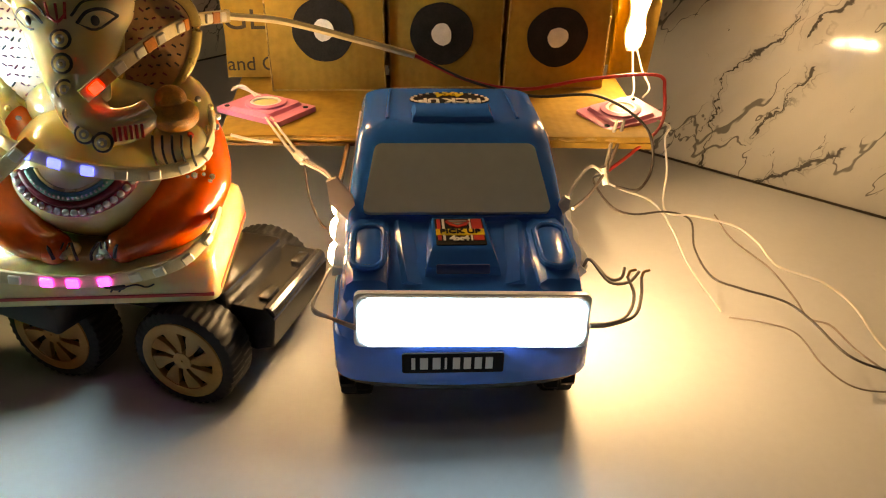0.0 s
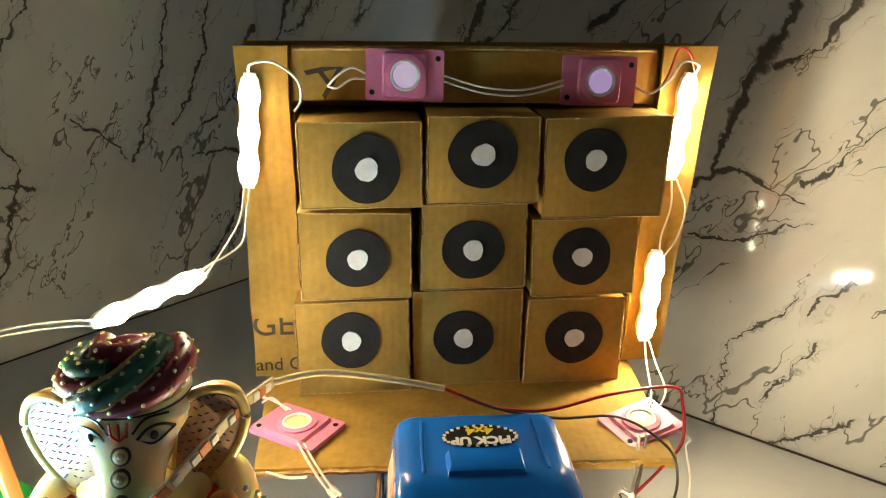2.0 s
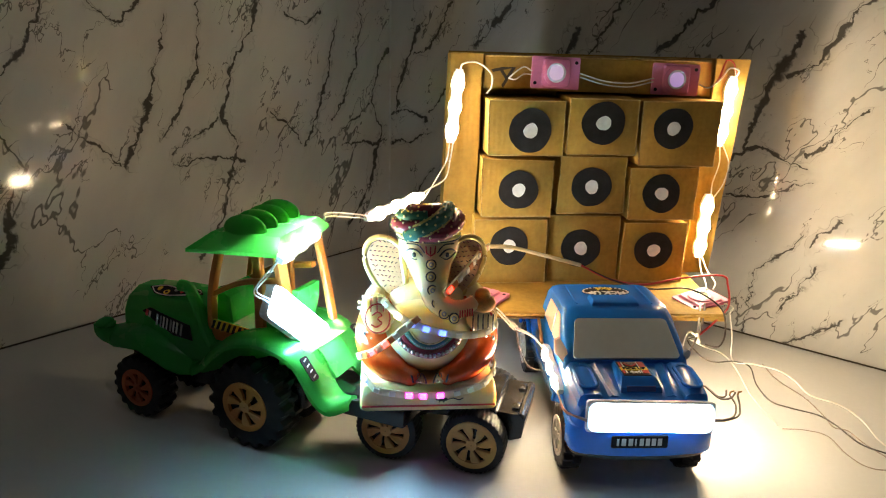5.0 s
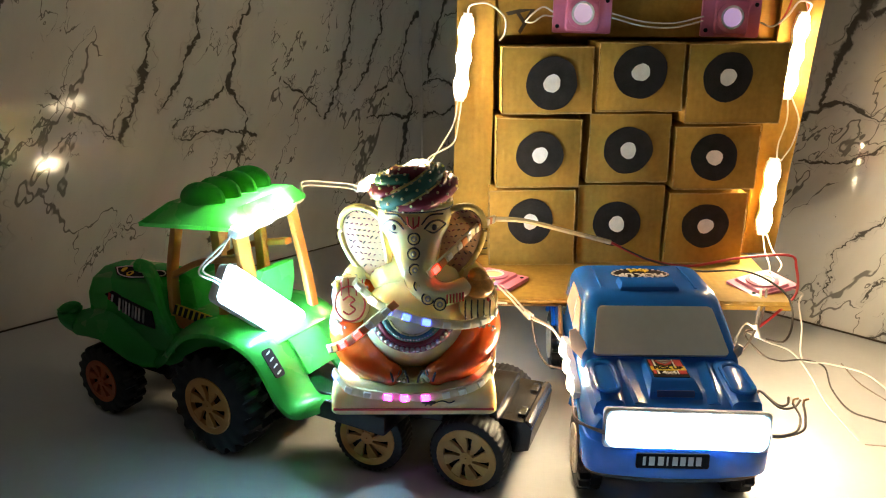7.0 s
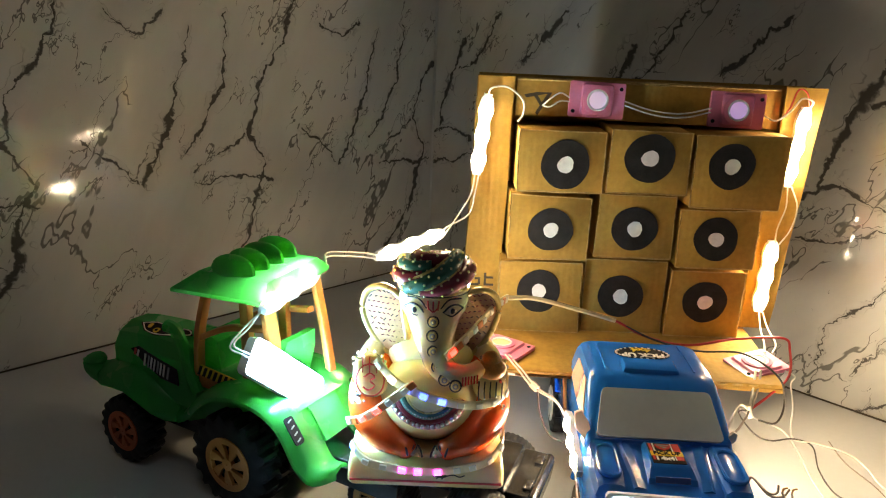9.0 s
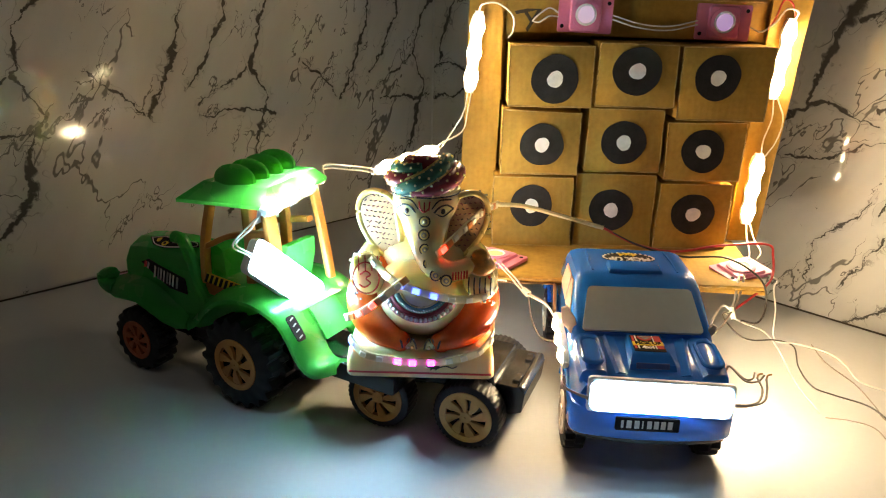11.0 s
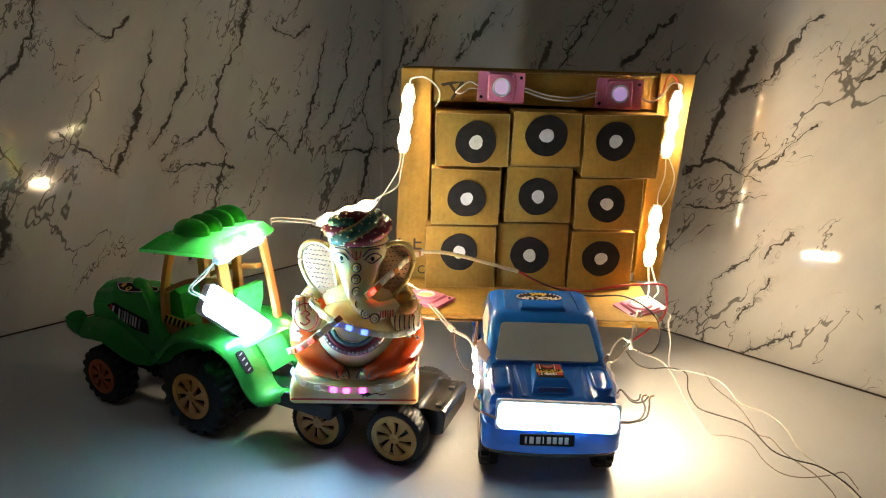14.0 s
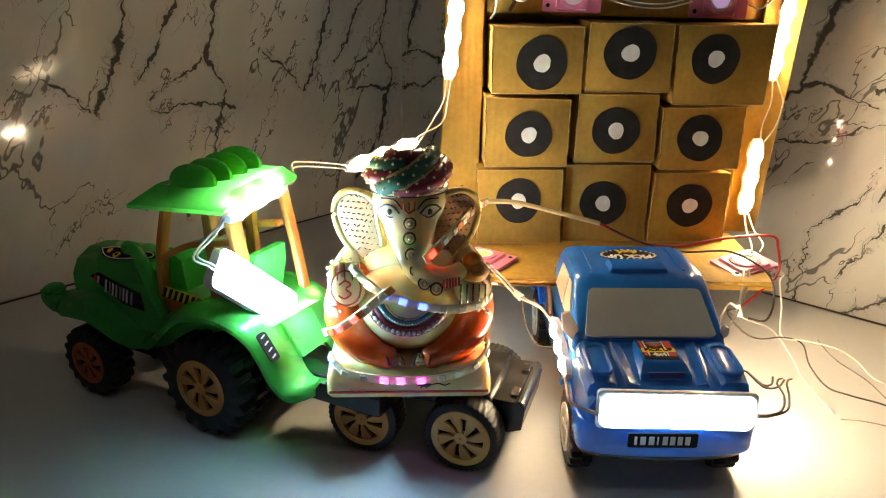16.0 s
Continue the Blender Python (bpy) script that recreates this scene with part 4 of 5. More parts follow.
    loft(bm, [[V((x, y, z)) for x, z in ((0.012, 0.050), (0.040, 0.044), (0.052, 0.050), (0.042, 0.064), (0.030, 0.071), (0.012, 0.071))] for y in (0.019, 0.041)])
    part("rear_deck", bm, GREEN, e)
    # seat
    bm = bmesh.new()
    rbox(bm, (0.010, 0.030, 0.076), (0.022, 0.026, 0.008), 0.002)
    seat = part("seat", bm, GREEN, e)
    bm = bmesh.new()
    loft(bm, [[V((x, 0.030 + a, z)) for a in (-w, w)] + [V((x + 0.004, 0.030 + a, z)) for a in (w, -w)] for x, z, w in ((0.018, 0.074, 0.013), (0.021, 0.088, 0.0135), (0.023, 0.0985, 0.011))])
    part("backrest", bm, GREEN, seat)
    # dashboard hump and exhaust
    bm = bmesh.new()
    loft(bm, [[V((x, y, z)) for x, z in ((-0.036, 0.070), (-0.018, 0.070), (-0.020, 0.088), (-0.028, 0.092), (-0.036, 0.084))] for y in (0.016, 0.044)])
    part("dashboard", bm, GREEN, e)
    bm = bmesh.new()
    tube(bm, [(-0.030, 0.0095, 0.058), (-0.034, 0.0095, 0.066), (-0.038, 0.0098, 0.078), (-0.0415, 0.0088, 0.0885), (-0.0440, 0.0085, 0.0925), (-0.0500, 0.0085, 0.0930)], 0.0036, 10, 5)
    part("exhaust_pipe", bm, GREEN, e)
    # orange sill and striped side band
    bm = bmesh.new()
    rbox(bm, (0.000, 0.0130, 0.0655), (0.0620, 0.0036, 0.0100), 0.001)
    part("cab_sill", bm, ORANGE, e)
    bm = bmesh.new()
    slab(bm, [(-0.026, 0.0), (0.026, -0.0035), (0.026, 0.002), (-0.026, 0.0055)], 0.0006, facing((-0.006, 0.0108, 0.0690), (1, 0, 0), (0, 0.2, 1)))
    band = part("warning_band", bm, STK_YELLOW, e, "yellow and black striped side band")
    for k in range(13):
        bm = bmesh.new()
        x = -0.024 + k * 0.0038
        slab(bm, [(x, 0.0000 - 0.067 * (x + 0.026)), (x + 0.0019, 0.0000 - 0.067 * (x + 0.026)), (x + 0.0034, 0.0050 - 0.067 * (x + 0.026)), (x + 0.0015, 0.0050 - 0.067 * (x + 0.026))], 0.0004, facing((-0.006, 0.0100, 0.0690), (1, 0, 0), (0, 0.2, 1)))
        part("sticker_bar", bm, STK_BLACK, band)
    bm = bmesh.new()
    slab(bm, rrect(0.018, 0.0055, 0.001), 0.0006, facing((0.019, 0.0104, 0.0700), (1, 0, -0.05), (0, 0.2, 1)))
    nb = part("name_sticker", bm, STK_BLUE, e, "blue side sticker")
    lettering("sticker_word", "ERIOR", 0.0042, STK_WHITE, nb, facing((0.021, 0.0095, 0.0702), (1, 0, -0.05), (0, 0.2, 1)))
    # hood side sticker, unreadable lettering
    bm = bmesh.new()
    slab(bm, [(-0.020, 0.004), (-0.014, 0.0065), (0.016, 0.0010), (0.018, -0.0075), (0.004, -0.0068), (-0.010, -0.001)], 0.0006, facing((-0.064, 0.0107, 0.0655), (1, 0, 0), (0, 0.1, 1)) @ Matrix.Diagonal((1.05, 1.1, 1, 1)))
    hs = part("hood_sticker", bm, STK_BLACK, e, "black hood sticker with white strokes")
    for k, (x, w, mm) in enumerate(((-0.0165, 0.0016, STK_RED), (-0.0140, 0.0012, STK_WHITE), (-0.0085, 0.0012, STK_WHITE), (-0.0055, 0.0009, STK_GREY), (-0.0034, 0.0011, STK_WHITE), (-0.0008, 0.0009, STK_WHITE), (0.0018, 0.0012, STK_GREY), (0.0042, 0.0010, STK_WHITE), (0.0066, 0.0011, STK_WHITE), (0.0098, 0.0012, STK_GREY))):
        bm = bmesh.new()
        zt, zb = 0.0030 - 0.17 * x, -0.0036 - 0.17 * x + (0.003 if k < 2 else 0)
        slab(bm, [(x - 0.0010, zb), (x + w - 0.0010, zb - 0.0004), (x + w, zt - 0.0005), (x, zt)], 0.0003, facing((-0.064, 0.0101, 0.0650), (1, 0, 0), (0, 0.1, 1)) @ Matrix.Diagonal((1.05, 1.1, 1, 1)))
        part("sticker_bar", bm, mm, hs)
    # sticker on the sloping hood top
    top = facing((-0.066, 0.0196, 0.0823), (1, 0, 0.045), (0, 0.0093, 0.0045))
    shape = [(-0.021, 0.0016), (-0.010, 0.0047), (0.004, 0.0034), (0.018, 0.0048), (0.022, 0.0012), (0.008, -0.0026), (-0.004, -0.0047), (-0.014, -0.0034)]
    bm = bmesh.new()
    slab(bm, shape, 0.0005, top)
    ts = part("hood_top_sticker", bm, STK_BLACK, e, "dark patterned sticker with yellow outline on the hood")
    bm = bmesh.new()
    tube(bm, [top @ V((x * 0.9, y * 0.86, 0.0006)) for x, y in shape + shape[:1]], 0.00035, 5, 3)
    part("sticker_outline", bm, STK_WHITE, ts)
    for k, (x, y, r, mm) in enumerate(((-0.012, 0.0008, 0.0017, STK_YELLOW), (-0.005, -0.0014, 0.0021, STK_YELLOW), (0.006, 0.0010, 0.0016, STK_RED), (0.011, 0.0020, 0.0013, STK_YELLOW), (0.001, 0.0014, 0.0014, STK_GREY))):
        bm = bmesh.new()
        slab(bm, blob(r, 12, 0.2, k), 0.0003, top @ pose(x, y, 0.0005))
        part("sticker_patch", bm, mm, ts)
    bm = bmesh.new()
    slab(bm, blob(0.0010, 10, 0.1, 3), 0.0003, top @ pose(-0.005, -0.0014, 0.0007))
    part("sticker_patch", bm, STK_BLACK, ts)
    # cab posts
    posts = [((-0.031, 0.0125, 0.068), (-0.0285, 0.012, 0.093), (-0.0225, 0.013, 0.118)), ((-0.031, 0.047, 0.068), (-0.0285, 0.048, 0.093), (-0.0225, 0.047, 0.118)),
             ((0.0255, 0.0145, 0.064), (0.0225, 0.0145, 0.09), (0.0165, 0.0150, 0.124)), ((0.031, 0.0515, 0.062), (0.0265, 0.051, 0.09), (0.0195, 0.050, 0.126))]
    for k, pts in enumerate(posts):
        bm = bmesh.new()
        sweep(bm, spline(pts, 5), rrect(0.0038, 0.0055 if k != 2 else 0.0085, 0.0008, 2), up=(0, 1, 0))
        part("cab_post", bm, ORANGE, e)
    for y in (0.0125, 0.047):
        bm = bmesh.new()
        sweep(bm, spline([(-0.0285, y, 0.0900), (-0.008, y + 0.001, 0.1000), (0.0185, y + 0.001, 0.1055)], 5), rrect(0.0032, 0.0050, 0.0008, 2), up=(0, 1, 0))
        part("cab_brace", bm, ORANGE, e)
    for x in (0.0025,):
        for y in (0.016, 0.045):
            bm = bmesh.new()
            sweep(bm, spline([(x, y, 0.072), (x, y, 0.098), (x - 0.001, y, 0.121)], 3), rrect(0.0060, 0.0045, 0.0008, 2), up=(0, 1, 0))
            part("cab_post", bm, ORANGE, e)
    # roof with pointed visor and four ribs
    bm = bmesh.new()
    loft(bm, [[V((-0.040, 0.004, 0.1165 + d)), V((0.0265, 0.003, 0.1225 + d)), V((0.0235, 0.058, 0.1270 + d)), V((-0.034, 0.060, 0.1210 + d))] for d in (0.0, 0.002)]
         + [[V((-0.026, 0.012, 0.1290)), V((0.022, 0.011, 0.1318)), V((0.020, 0.052, 0.1345)), V((-0.022, 0.054, 0.1320))]])
    roof = part("roof", bm, GREEN, e)
    for k in range(4):
        bm = bmesh.new()
        y = 0.0160 + 0.0108 * k
        ell(bm, (-0.0060, y, 0.1315 + 0.0009 * k), (0.0150, 0.0052, 0.0088), pose(0, 0, 0, 0, -6, 0), u=18, v=12)
        part("roof_rib", bm, GREEN, roof)
    # chassis, hitch and wheels
    bm = bmesh.new()
    rbox(bm, (-0.035, 0.030, 0.034), (0.135, 0.030, 0.018), 0.003)
    rod(bm, (0, 0.008, 0.0275), (0, 0.052, 0.0275), 0.004)
    rod(bm, (-0.0843, 0.008, 0.021), (-0.0843, 0.052, 0.021), 0.0035)
    part("chassis", bm, BLACK, e)
    bm = bmesh.new()
    rbox(bm, (0.066, 0.034, 0.034), (0.060, 0.034, 0.011), 0.0015)
    rbox(bm, (0.068, 0.034, 0.0400), (0.050, 0.026, 0.002), 0.0006)
    part("hitch_plate", bm, BLACK, e)
    for x, r, w, z, lg, rim in ((0, 0.0262, 0.021, 0.0278, 18, 0.56), (-0.0843, 0.0197, 0.015, 0.0210, 18, 0.60)):
        for y, s in ((w / 2, -1), (0.060 - w / 2, 1)):
            h = new("wheel")
            h.parent = e
            wheel(h, (x, y, z), r, w, s, ORANGE if r > 0.02 else RIM_RED, lugs=lg, spokes=7, lug_h=0.0032 if r > 0.02 else 0.0018, rim=rim)


tractor()


# ---- black trailer ----
def trailer():
    e = thing("toy_trailer", TRAILER, "black plastic four-wheeled toy trailer with orange rims", "toy trailer")
    bm = bmesh.new()
    rbox(bm, (-0.002, 0.0335, 0.0340), (0.078, 0.042, 0.0128), 0.002)
    part("deck", bm, BLACK, e)
    for x in (-0.0256, 0.0256):
        bm = bmesh.new()
        rod(bm, (x, 0.006, 0.0193), (x, 0.060, 0.0193), 0.003)
        part("axle", bm, BLACK, e)
    # lower tail with a rolled rear edge
    bm = bmesh.new()
    loft(bm, [[Vector((x, y, z)) for x, z in ((0.016, 0.024), (0.045, 0.0175), (0.0515, 0.0200), (0.0530, 0.0310), (0.0500, 0.0345), (0.016, 0.0352))] for y in (0.015, 0.016, 0.057, 0.058)])
    tail = part("tail_box", bm, BLACK, e)
    bm = bmesh.new()
    tube(bm, [(0.0502, 0.0155, 0.0328), (0.0502, 0.037, 0.0328), (0.0502, 0.0575, 0.0328)], 0.0026, 10, 4)
    part("tail_edge", bm, BLACK, tail)
    for y in (0.024, 0.049):
        bm = bmesh.new()
        rbox(bm, (0.0465, y, 0.0352), (0.004, 0.008, 0.0016), 0.0005)
        part("tail_clip", bm, BLACK, tail)
    for x in (-0.0256, 0.0256):
        for y, s in ((0.0070, -1), (0.0600, 1)):
            h = new("wheel")
            h.parent = e
            wheel(h, (x, y, 0.0193), 0.0186, 0.0135, s, ORANGE if x < 0 else RIM_OLD, lugs=40, spokes=8, lug_h=0.0005, rim=0.74)


trailer()


# ---- painted marble statue, one mesh ----
def statue():
    mats = [mat("ivory_marble_paint", (0.80, 0.63, 0.34), 0.14, var=0.06, scale=40, coat=0.6, sss=0.75), mat("orange_red_robe", (0.70, 0.095, 0.012), 0.2, var=0.16, scale=60, coat=0.5, sss=0.35),
            mat("rose_ear_paint", (0.48, 0.25, 0.115), 0.35, var=0.18, scale=90, coat=0.3, sss=0.4), mat("gold_paint", (0.62, 0.46, 0.16), 0.28, 0.3, var=0.15, scale=120), mat("black_line_paint", (0.02, 0.013, 0.01), 0.4),
            mat("maroon_turban", (0.20, 0.016, 0.03), 0.35, var=0.2, scale=150, bump=0.2), mat("green_turban", (0.015, 0.11, 0.075), 0.35, var=0.2, scale=150, bump=0.2), mat("silver_beads", (0.75, 0.72, 0.66), 0.2, 0.7),
            mat("red_paint", (0.50, 0.03, 0.02), 0.35), mat("glossy_sweet_orange", (0.60, 0.24, 0.03), 0.3, var=0.3, scale=300, bump=0.4)]
    IV, OR, EAR, GO, BL, MA, GR, SI, RE, SW = range(10)
    bm = bmesh.new()
    V = Vector
    # pedestal with soft edges
    loft(bm, [[V((x, -0.006 + y, z)) for x, y in rrect(w, d, 0.004, 4)] for w, d, z in ((0.0760, 0.0620, 0.0405), (0.0770, 0.0630, 0.0415), (0.0765, 0.0625, 0.0490), (0.0745, 0.0605, 0.0545), (0.0705, 0.0565, 0.0565))], IV)
    rbox(bm, (0, -0.0374, 0.0434), (0.0740, 0.0008, 0.0010), 0, mi=RE)
    rbox(bm, (0.0383, -0.006, 0.0434), (0.0008, 0.0540, 0.0010), 0, mi=RE)
    ell(bm, (0.0075, -0.0376, 0.0470), (0.0030, 0.0006, 0.0012), mi=BL, u=10, v=6)
    ell(bm, (0.0045, -0.0376, 0.0474), (0.0011, 0.0006, 0.0010), mi=BL, u=8, v=6)
    tube(bm, [(0.010, -0.0377, 0.0470), (0.0135, -0.0377, 0.0478), (0.0165, -0.0377, 0.0468), (0.0190, -0.0377, 0.0478)], 0.0003, 5, 4, mi=BL)
    for x in (0.006, 0.0085):
        tube(bm, [(x, -0.0378, 0.0462), (x - 0.0006, -0.0378, 0.0454)], 0.0003, 4, 2, mi=BL)
    # crossed legs under the robe
    for s in (-1, 1):
        path = spline([(s * 0.0235, 0.0060, 0.0870), (s * 0.0272, -0.0030, 0.0815), (s * 0.0288, -0.0110, 0.0725), (s * 0.0250, -0.0205, 0.0655), (s * 0.0180, -0.0285, 0.0612), (s * 0.0105, -0.0325, 0.0590)], 5)
        wide = [0.0085 + 0.0052 * math.sin(math.pi * min(1.0, 0.12 + 0.95 * k / (len(path) - 1))) - 0.0030 * k / (len(path) - 1) for k in range(len(path))]
        sweep(bm, path, circle(1.0, 22), OR, scales=wide)
        ell(bm, path[0], (wide[0],) * 3, mi=OR)
        ell(bm, path[-1], (wide[-1],) * 3, mi=OR)
        ell(bm, (s * 0.0075, -0.0325, 0.0580), (0.0050, 0.0045, 0.0024), pose(0, 0, 0, 0, 0, s * 25), IV)
        for k in range(4):
            ell(bm, (s * (0.0042 + 0.0022 * k), -0.0370 + 0.0006 * k, 0.0578), (0.0011, 0.0012, 0.0010), mi=IV, u=8, v=6)
        tube(bm, [(s * 0.0125, -0.0330, 0.0633), (s * 0.0100, -0.0372, 0.0613), (s * 0.0090, -0.0380, 0.0578)], 0.0006, 5, 4, mi=BL)
        tube(bm, [(s * 0.0040, -0.0350, 0.0618), (s * 0.0025, -0.0378, 0.0598), (s * 0.0020, -0.0380, 0.0573)], 0.0005, 5, 4, mi=BL)
        for k in range(3):
            tube(bm, [(s * (0.0045 + 0.0016 * k), -0.0352, 0.0621), (s * (0.0052 + 0.0016 * k), -0.0368, 0.0605)], 0.00035, 4, 2, mi=BL)
        rnd = random.Random(5 + s)
        for k in range(26):
            a, b = rnd.uniform(-0.6, 0.9), rnd.uniform(-0.5, 0.8)
            p = V((s * 0.0280, -0.0110, 0.0730)) + V((s * 0.0128 * math.sin(a), -0.0128 * math.cos(a) * math.cos(b), 0.0128 * math.sin(b)))
            q = 0.0007 if k % 4 else 0.0011
            ell(bm, p, (q, q, q), mi=SI if k % 3 else GO, u=6, v=4)
    # belly, chest and back
    BC, BR = V((0, -0.0095, 0.0765)), V((0.0262, 0.0262, 0.0220))
    ell(bm, BC, BR, mi=IV, u=32, v=20)
    ell(bm, (0, 0.0010, 0.0945), (0.0225, 0.0160, 0.0125), mi=IV, u=24, v=14)
    ell(bm, (0, 0.0080, 0.0820), (0.0300, 0.0180, 0.0280), mi=IV, u=24, v=14)

    def on_belly(x, z, lift=0.0):
        q = min(0.97, ((x - BC.x) / BR.x) ** 2 + ((z - BC.z) / BR.z) ** 2)
        return V((x, BC.y - BR.y * math.sqrt(1 - q) - lift, z))

    # collar: dark band with crystals, green band with dots, inner plain bib
    for r, mi, rad, n, q in ((0.0192, MA, 0.0021, 19, 0.0013), (0.0162, MA, 0.0017, 0, 0), (0.0136, GR, 0.0017, 24, 0.00055)):
        arc = lambda k, lift=0.0: on_belly(r * math.cos(k) * 1.02, 0.0895 + r * 0.86 * math.sin(k), lift)
        tube(bm, [arc(radians(206 + 12.8 * k)) for k in range(11)], rad, 8, 2, mi=mi)
        for k in range(n):
            ell(bm, arc(radians(206 + 128 * k / (n - 1)), rad * 0.8), (q, q, q), mi=SI, u=8, v=6)
    tube(bm, [on_belly(0.0113 * math.cos(t), 0.0895 + 0.0098 * math.sin(t), 0.0004) for t in (radians(206 + 12.8 * k) for k in range(11))], 0.0006, 5, 2, mi=GO)
    # arms and hands
    for s in (-1, 1):
        tube(bm, [(s * 0.0180, 0.006, 0.0990), (s * 0.0275, 0.003, 0.0955), (s * 0.0318, -0.007, 0.0895), (s * 0.0300, -0.018, 0.0868)], 0.0070, 14, 4, mi=IV, r1=0.0060)
        for k in range(11):
            a = 2 * math.pi * k / 11
            ell(bm, (s * 0.0310 + 0.0080 * math.cos(a), -0.007 - 0.0040 * math.sin(a), 0.0920 + 0.0078 * math.sin(a)), (0.0011,) * 3, mi=GO if k % 2 else SI, u=6, v=4)
    ell(bm, (-0.0285, -0.0220, 0.0920), (0.0088, 0.0050, 0.0120), pose(0, 0, 0, 0, -10, 0), IV)
    for k in range(4):
        tube(bm, [(-0.0338 + 0.0034 * k, -0.0255, 0.0970), (-0.0336 + 0.0032 * k, -0.0252, 0.1045 - 0.0011 * abs(k - 1.5) ** 2)], 0.0020, 8, 3, mi=IV)
        tube(bm, [(-0.0322 + 0.0034 * k, -0.0272, 0.0955), (-0.0321 + 0.0032 * k, -0.0272, 0.1035)], 0.00032, 5, 3, mi=RE)
    pal = [V((-0.0285 + 0.0068 * math.cos(2 * math.pi * k / 14), -0.0272, 0.0915 + 0.0085 * math.sin(2 * math.pi * k / 14))) for k in range(15)]
    tube(bm, pal, 0.00045, 5, 2, mi=RE)
    tube(bm, [(-0.0315, -0.0276, 0.0935), (-0.0285, -0.0279, 0.0955), (-0.0262, -0.0278, 0.0935), (-0.0285, -0.0278, 0.0915), (-0.0262, -0.0277, 0.0890), (-0.0292, -0.0276, 0.0865), (-0.0320, -0.0274, 0.0880)], 0.00045, 5, 4, mi=RE)
    ell(bm, (0.0295, -0.0215, 0.0885), (0.0085, 0.0080, 0.0080), mi=IV)
    for k in range(5):
        tube(bm, [(0.0240 + 0.0028 * k, -0.0288, 0.0940), (0.0238 + 0.0028 * k, -0.0300, 0.0890), (0.0242 + 0.0028 * k, -0.0286, 0.0840)], 0.0004, 5, 3, mi=BL)
    ell(bm, (0.0300, -0.0235, 0.0985), (0.0072, 0.0072, 0.0052), mi=SW)
    ell(bm, (0.0296, -0.0235, 0.1035), (0.0046, 0.0046, 0.0040), mi=SW)
    ell(bm, (0.0340, -0.0255, 0.0925), (0.0014,) * 3, mi=RE, u=8, v=6)
    # head narrows into the trunk
    rings = []
    for z, rx, ry, cx, cy in ((0.1345, 0.0120, 0.0100, 0.0005, -0.0020), (0.1320, 0.0166, 0.0138, 0.0005, -0.0025), (0.1270, 0.0176, 0.0152, 0.0005, -0.0030), (0.1225, 0.0164, 0.0154, 0.0005, -0.0040), (0.1180, 0.0134, 0.0147, 0.0006, -0.0060),
                              (0.1140, 0.0118, 0.0127, 0.0008, -0.0095), (0.1100, 0.0100, 0.0106, 0.0012, -0.0140), (0.1065, 0.0089, 0.0092, 0.0020, -0.0178), (0.1025, 0.0080, 0.0084, 0.0034, -0.0210)):
        rings.append([V((cx + rx * math.cos(t), cy + ry * math.sin(t), z)) for t in (2 * math.pi * k / 28 for k in range(28))])
    loft(bm, rings, IV)
    tube(bm, [(0.0025, -0.0190, 0.1055), (0.0040, -0.0235, 0.1010), (0.0080, -0.0280, 0.0982), (0.0140, -0.0300, 0.0972), (0.0200, -0.0285, 0.0982), (0.0245, -0.0260, 0.1005)], 0.0079, 16, 7, mi=IV, r1=0.0040)
    for x, y, z in ((0.0008, -0.0203, 0.1202), (0.0006, -0.0226, 0.1138), (0.0014, -0.0264, 0.1074), (0.0036, -0.0304, 0.1014), (0.0072, -0.0344, 0.0968), (0.0125, -0.0367, 0.0950)):
        for rad, mi, off in ((0.0031, BL, 0.0001), (0.0024, GO, -0.0002), (0.0017, SI, -0.0004), (0.0007, GO, -0.0008)):
            ell(bm, (x, y + off, z), (rad, 0.0007, rad), pose(0, 0, 0, -26), mi, 14, 8)
    for k in range(6):
        x = 0.0158 + 0.0014 * k
        tube(bm, [(x, -0.0355 + 0.0006 * k, 0.0990), (x, -0.0362 + 0.0006 * k, 0.0950)], 0.0005, 5, 2, mi=RE)
    # eyes, brows, forehead mark
    for s in (-1, 1):
        c = V((0.0008 + s * 0.0092, -0.0154, 0.1245))
        ell(bm, c, (0.0029, 0.0011, 0.0012), pose(0, 0, 0, 0, s * 8, s * 32), IV, u=14, v=8)
        ell(bm, c + V((0, -0.0009, 0)), (0.0013, 0.0009, 0.0015), pose(0, 0, 0, 0, 0, s * 32), BL, u=10, v=8)
        tube(bm, [c + V((-s * 0.0046, -0.0026, -0.0004)), c + V((-s * 0.0015, -0.0018, 0.0027)), c + V((s * 0.0022, 0.0004, 0.0030)), c + V((s * 0.0052, 0.0036, 0.0004))], 0.0005, 5, 4, mi=BL)
        tube(bm, [c + V((-s * 0.0046, -0.0024, -0.0004)), c + V((0, -0.0014, -0.0024)), c + V((s * 0.0052, 0.0036, 0.0004))], 0.0004, 5, 4, mi=BL)
        tube(bm, [c + V((-s * 0.0058, -0.0026, 0.0016)), c + V((-s * 0.0020, -0.0006, 0.0055)), c + V((s * 0.0040, 0.0030, 0.0054))], 0.0004, 5, 4, mi=BL)
    for x, dz in ((-0.0022, 0.0), (0.0005, -0.0020), (0.0032, 0.0)):
        tube(bm, [(x, -0.0178, 0.1300 + dz * 0.2), (0.0005 + (x - 0.0005) * 0.8, -0.0187, 0.1255 + dz)], 0.00042, 5, 3, mi=RE)
    tube(bm, [(-0.0020, -0.0187, 0.1268), (0.0005, -0.0193, 0.1248), (0.0030, -0.0187, 0.1268)], 0.0004, 5, 4, mi=RE)
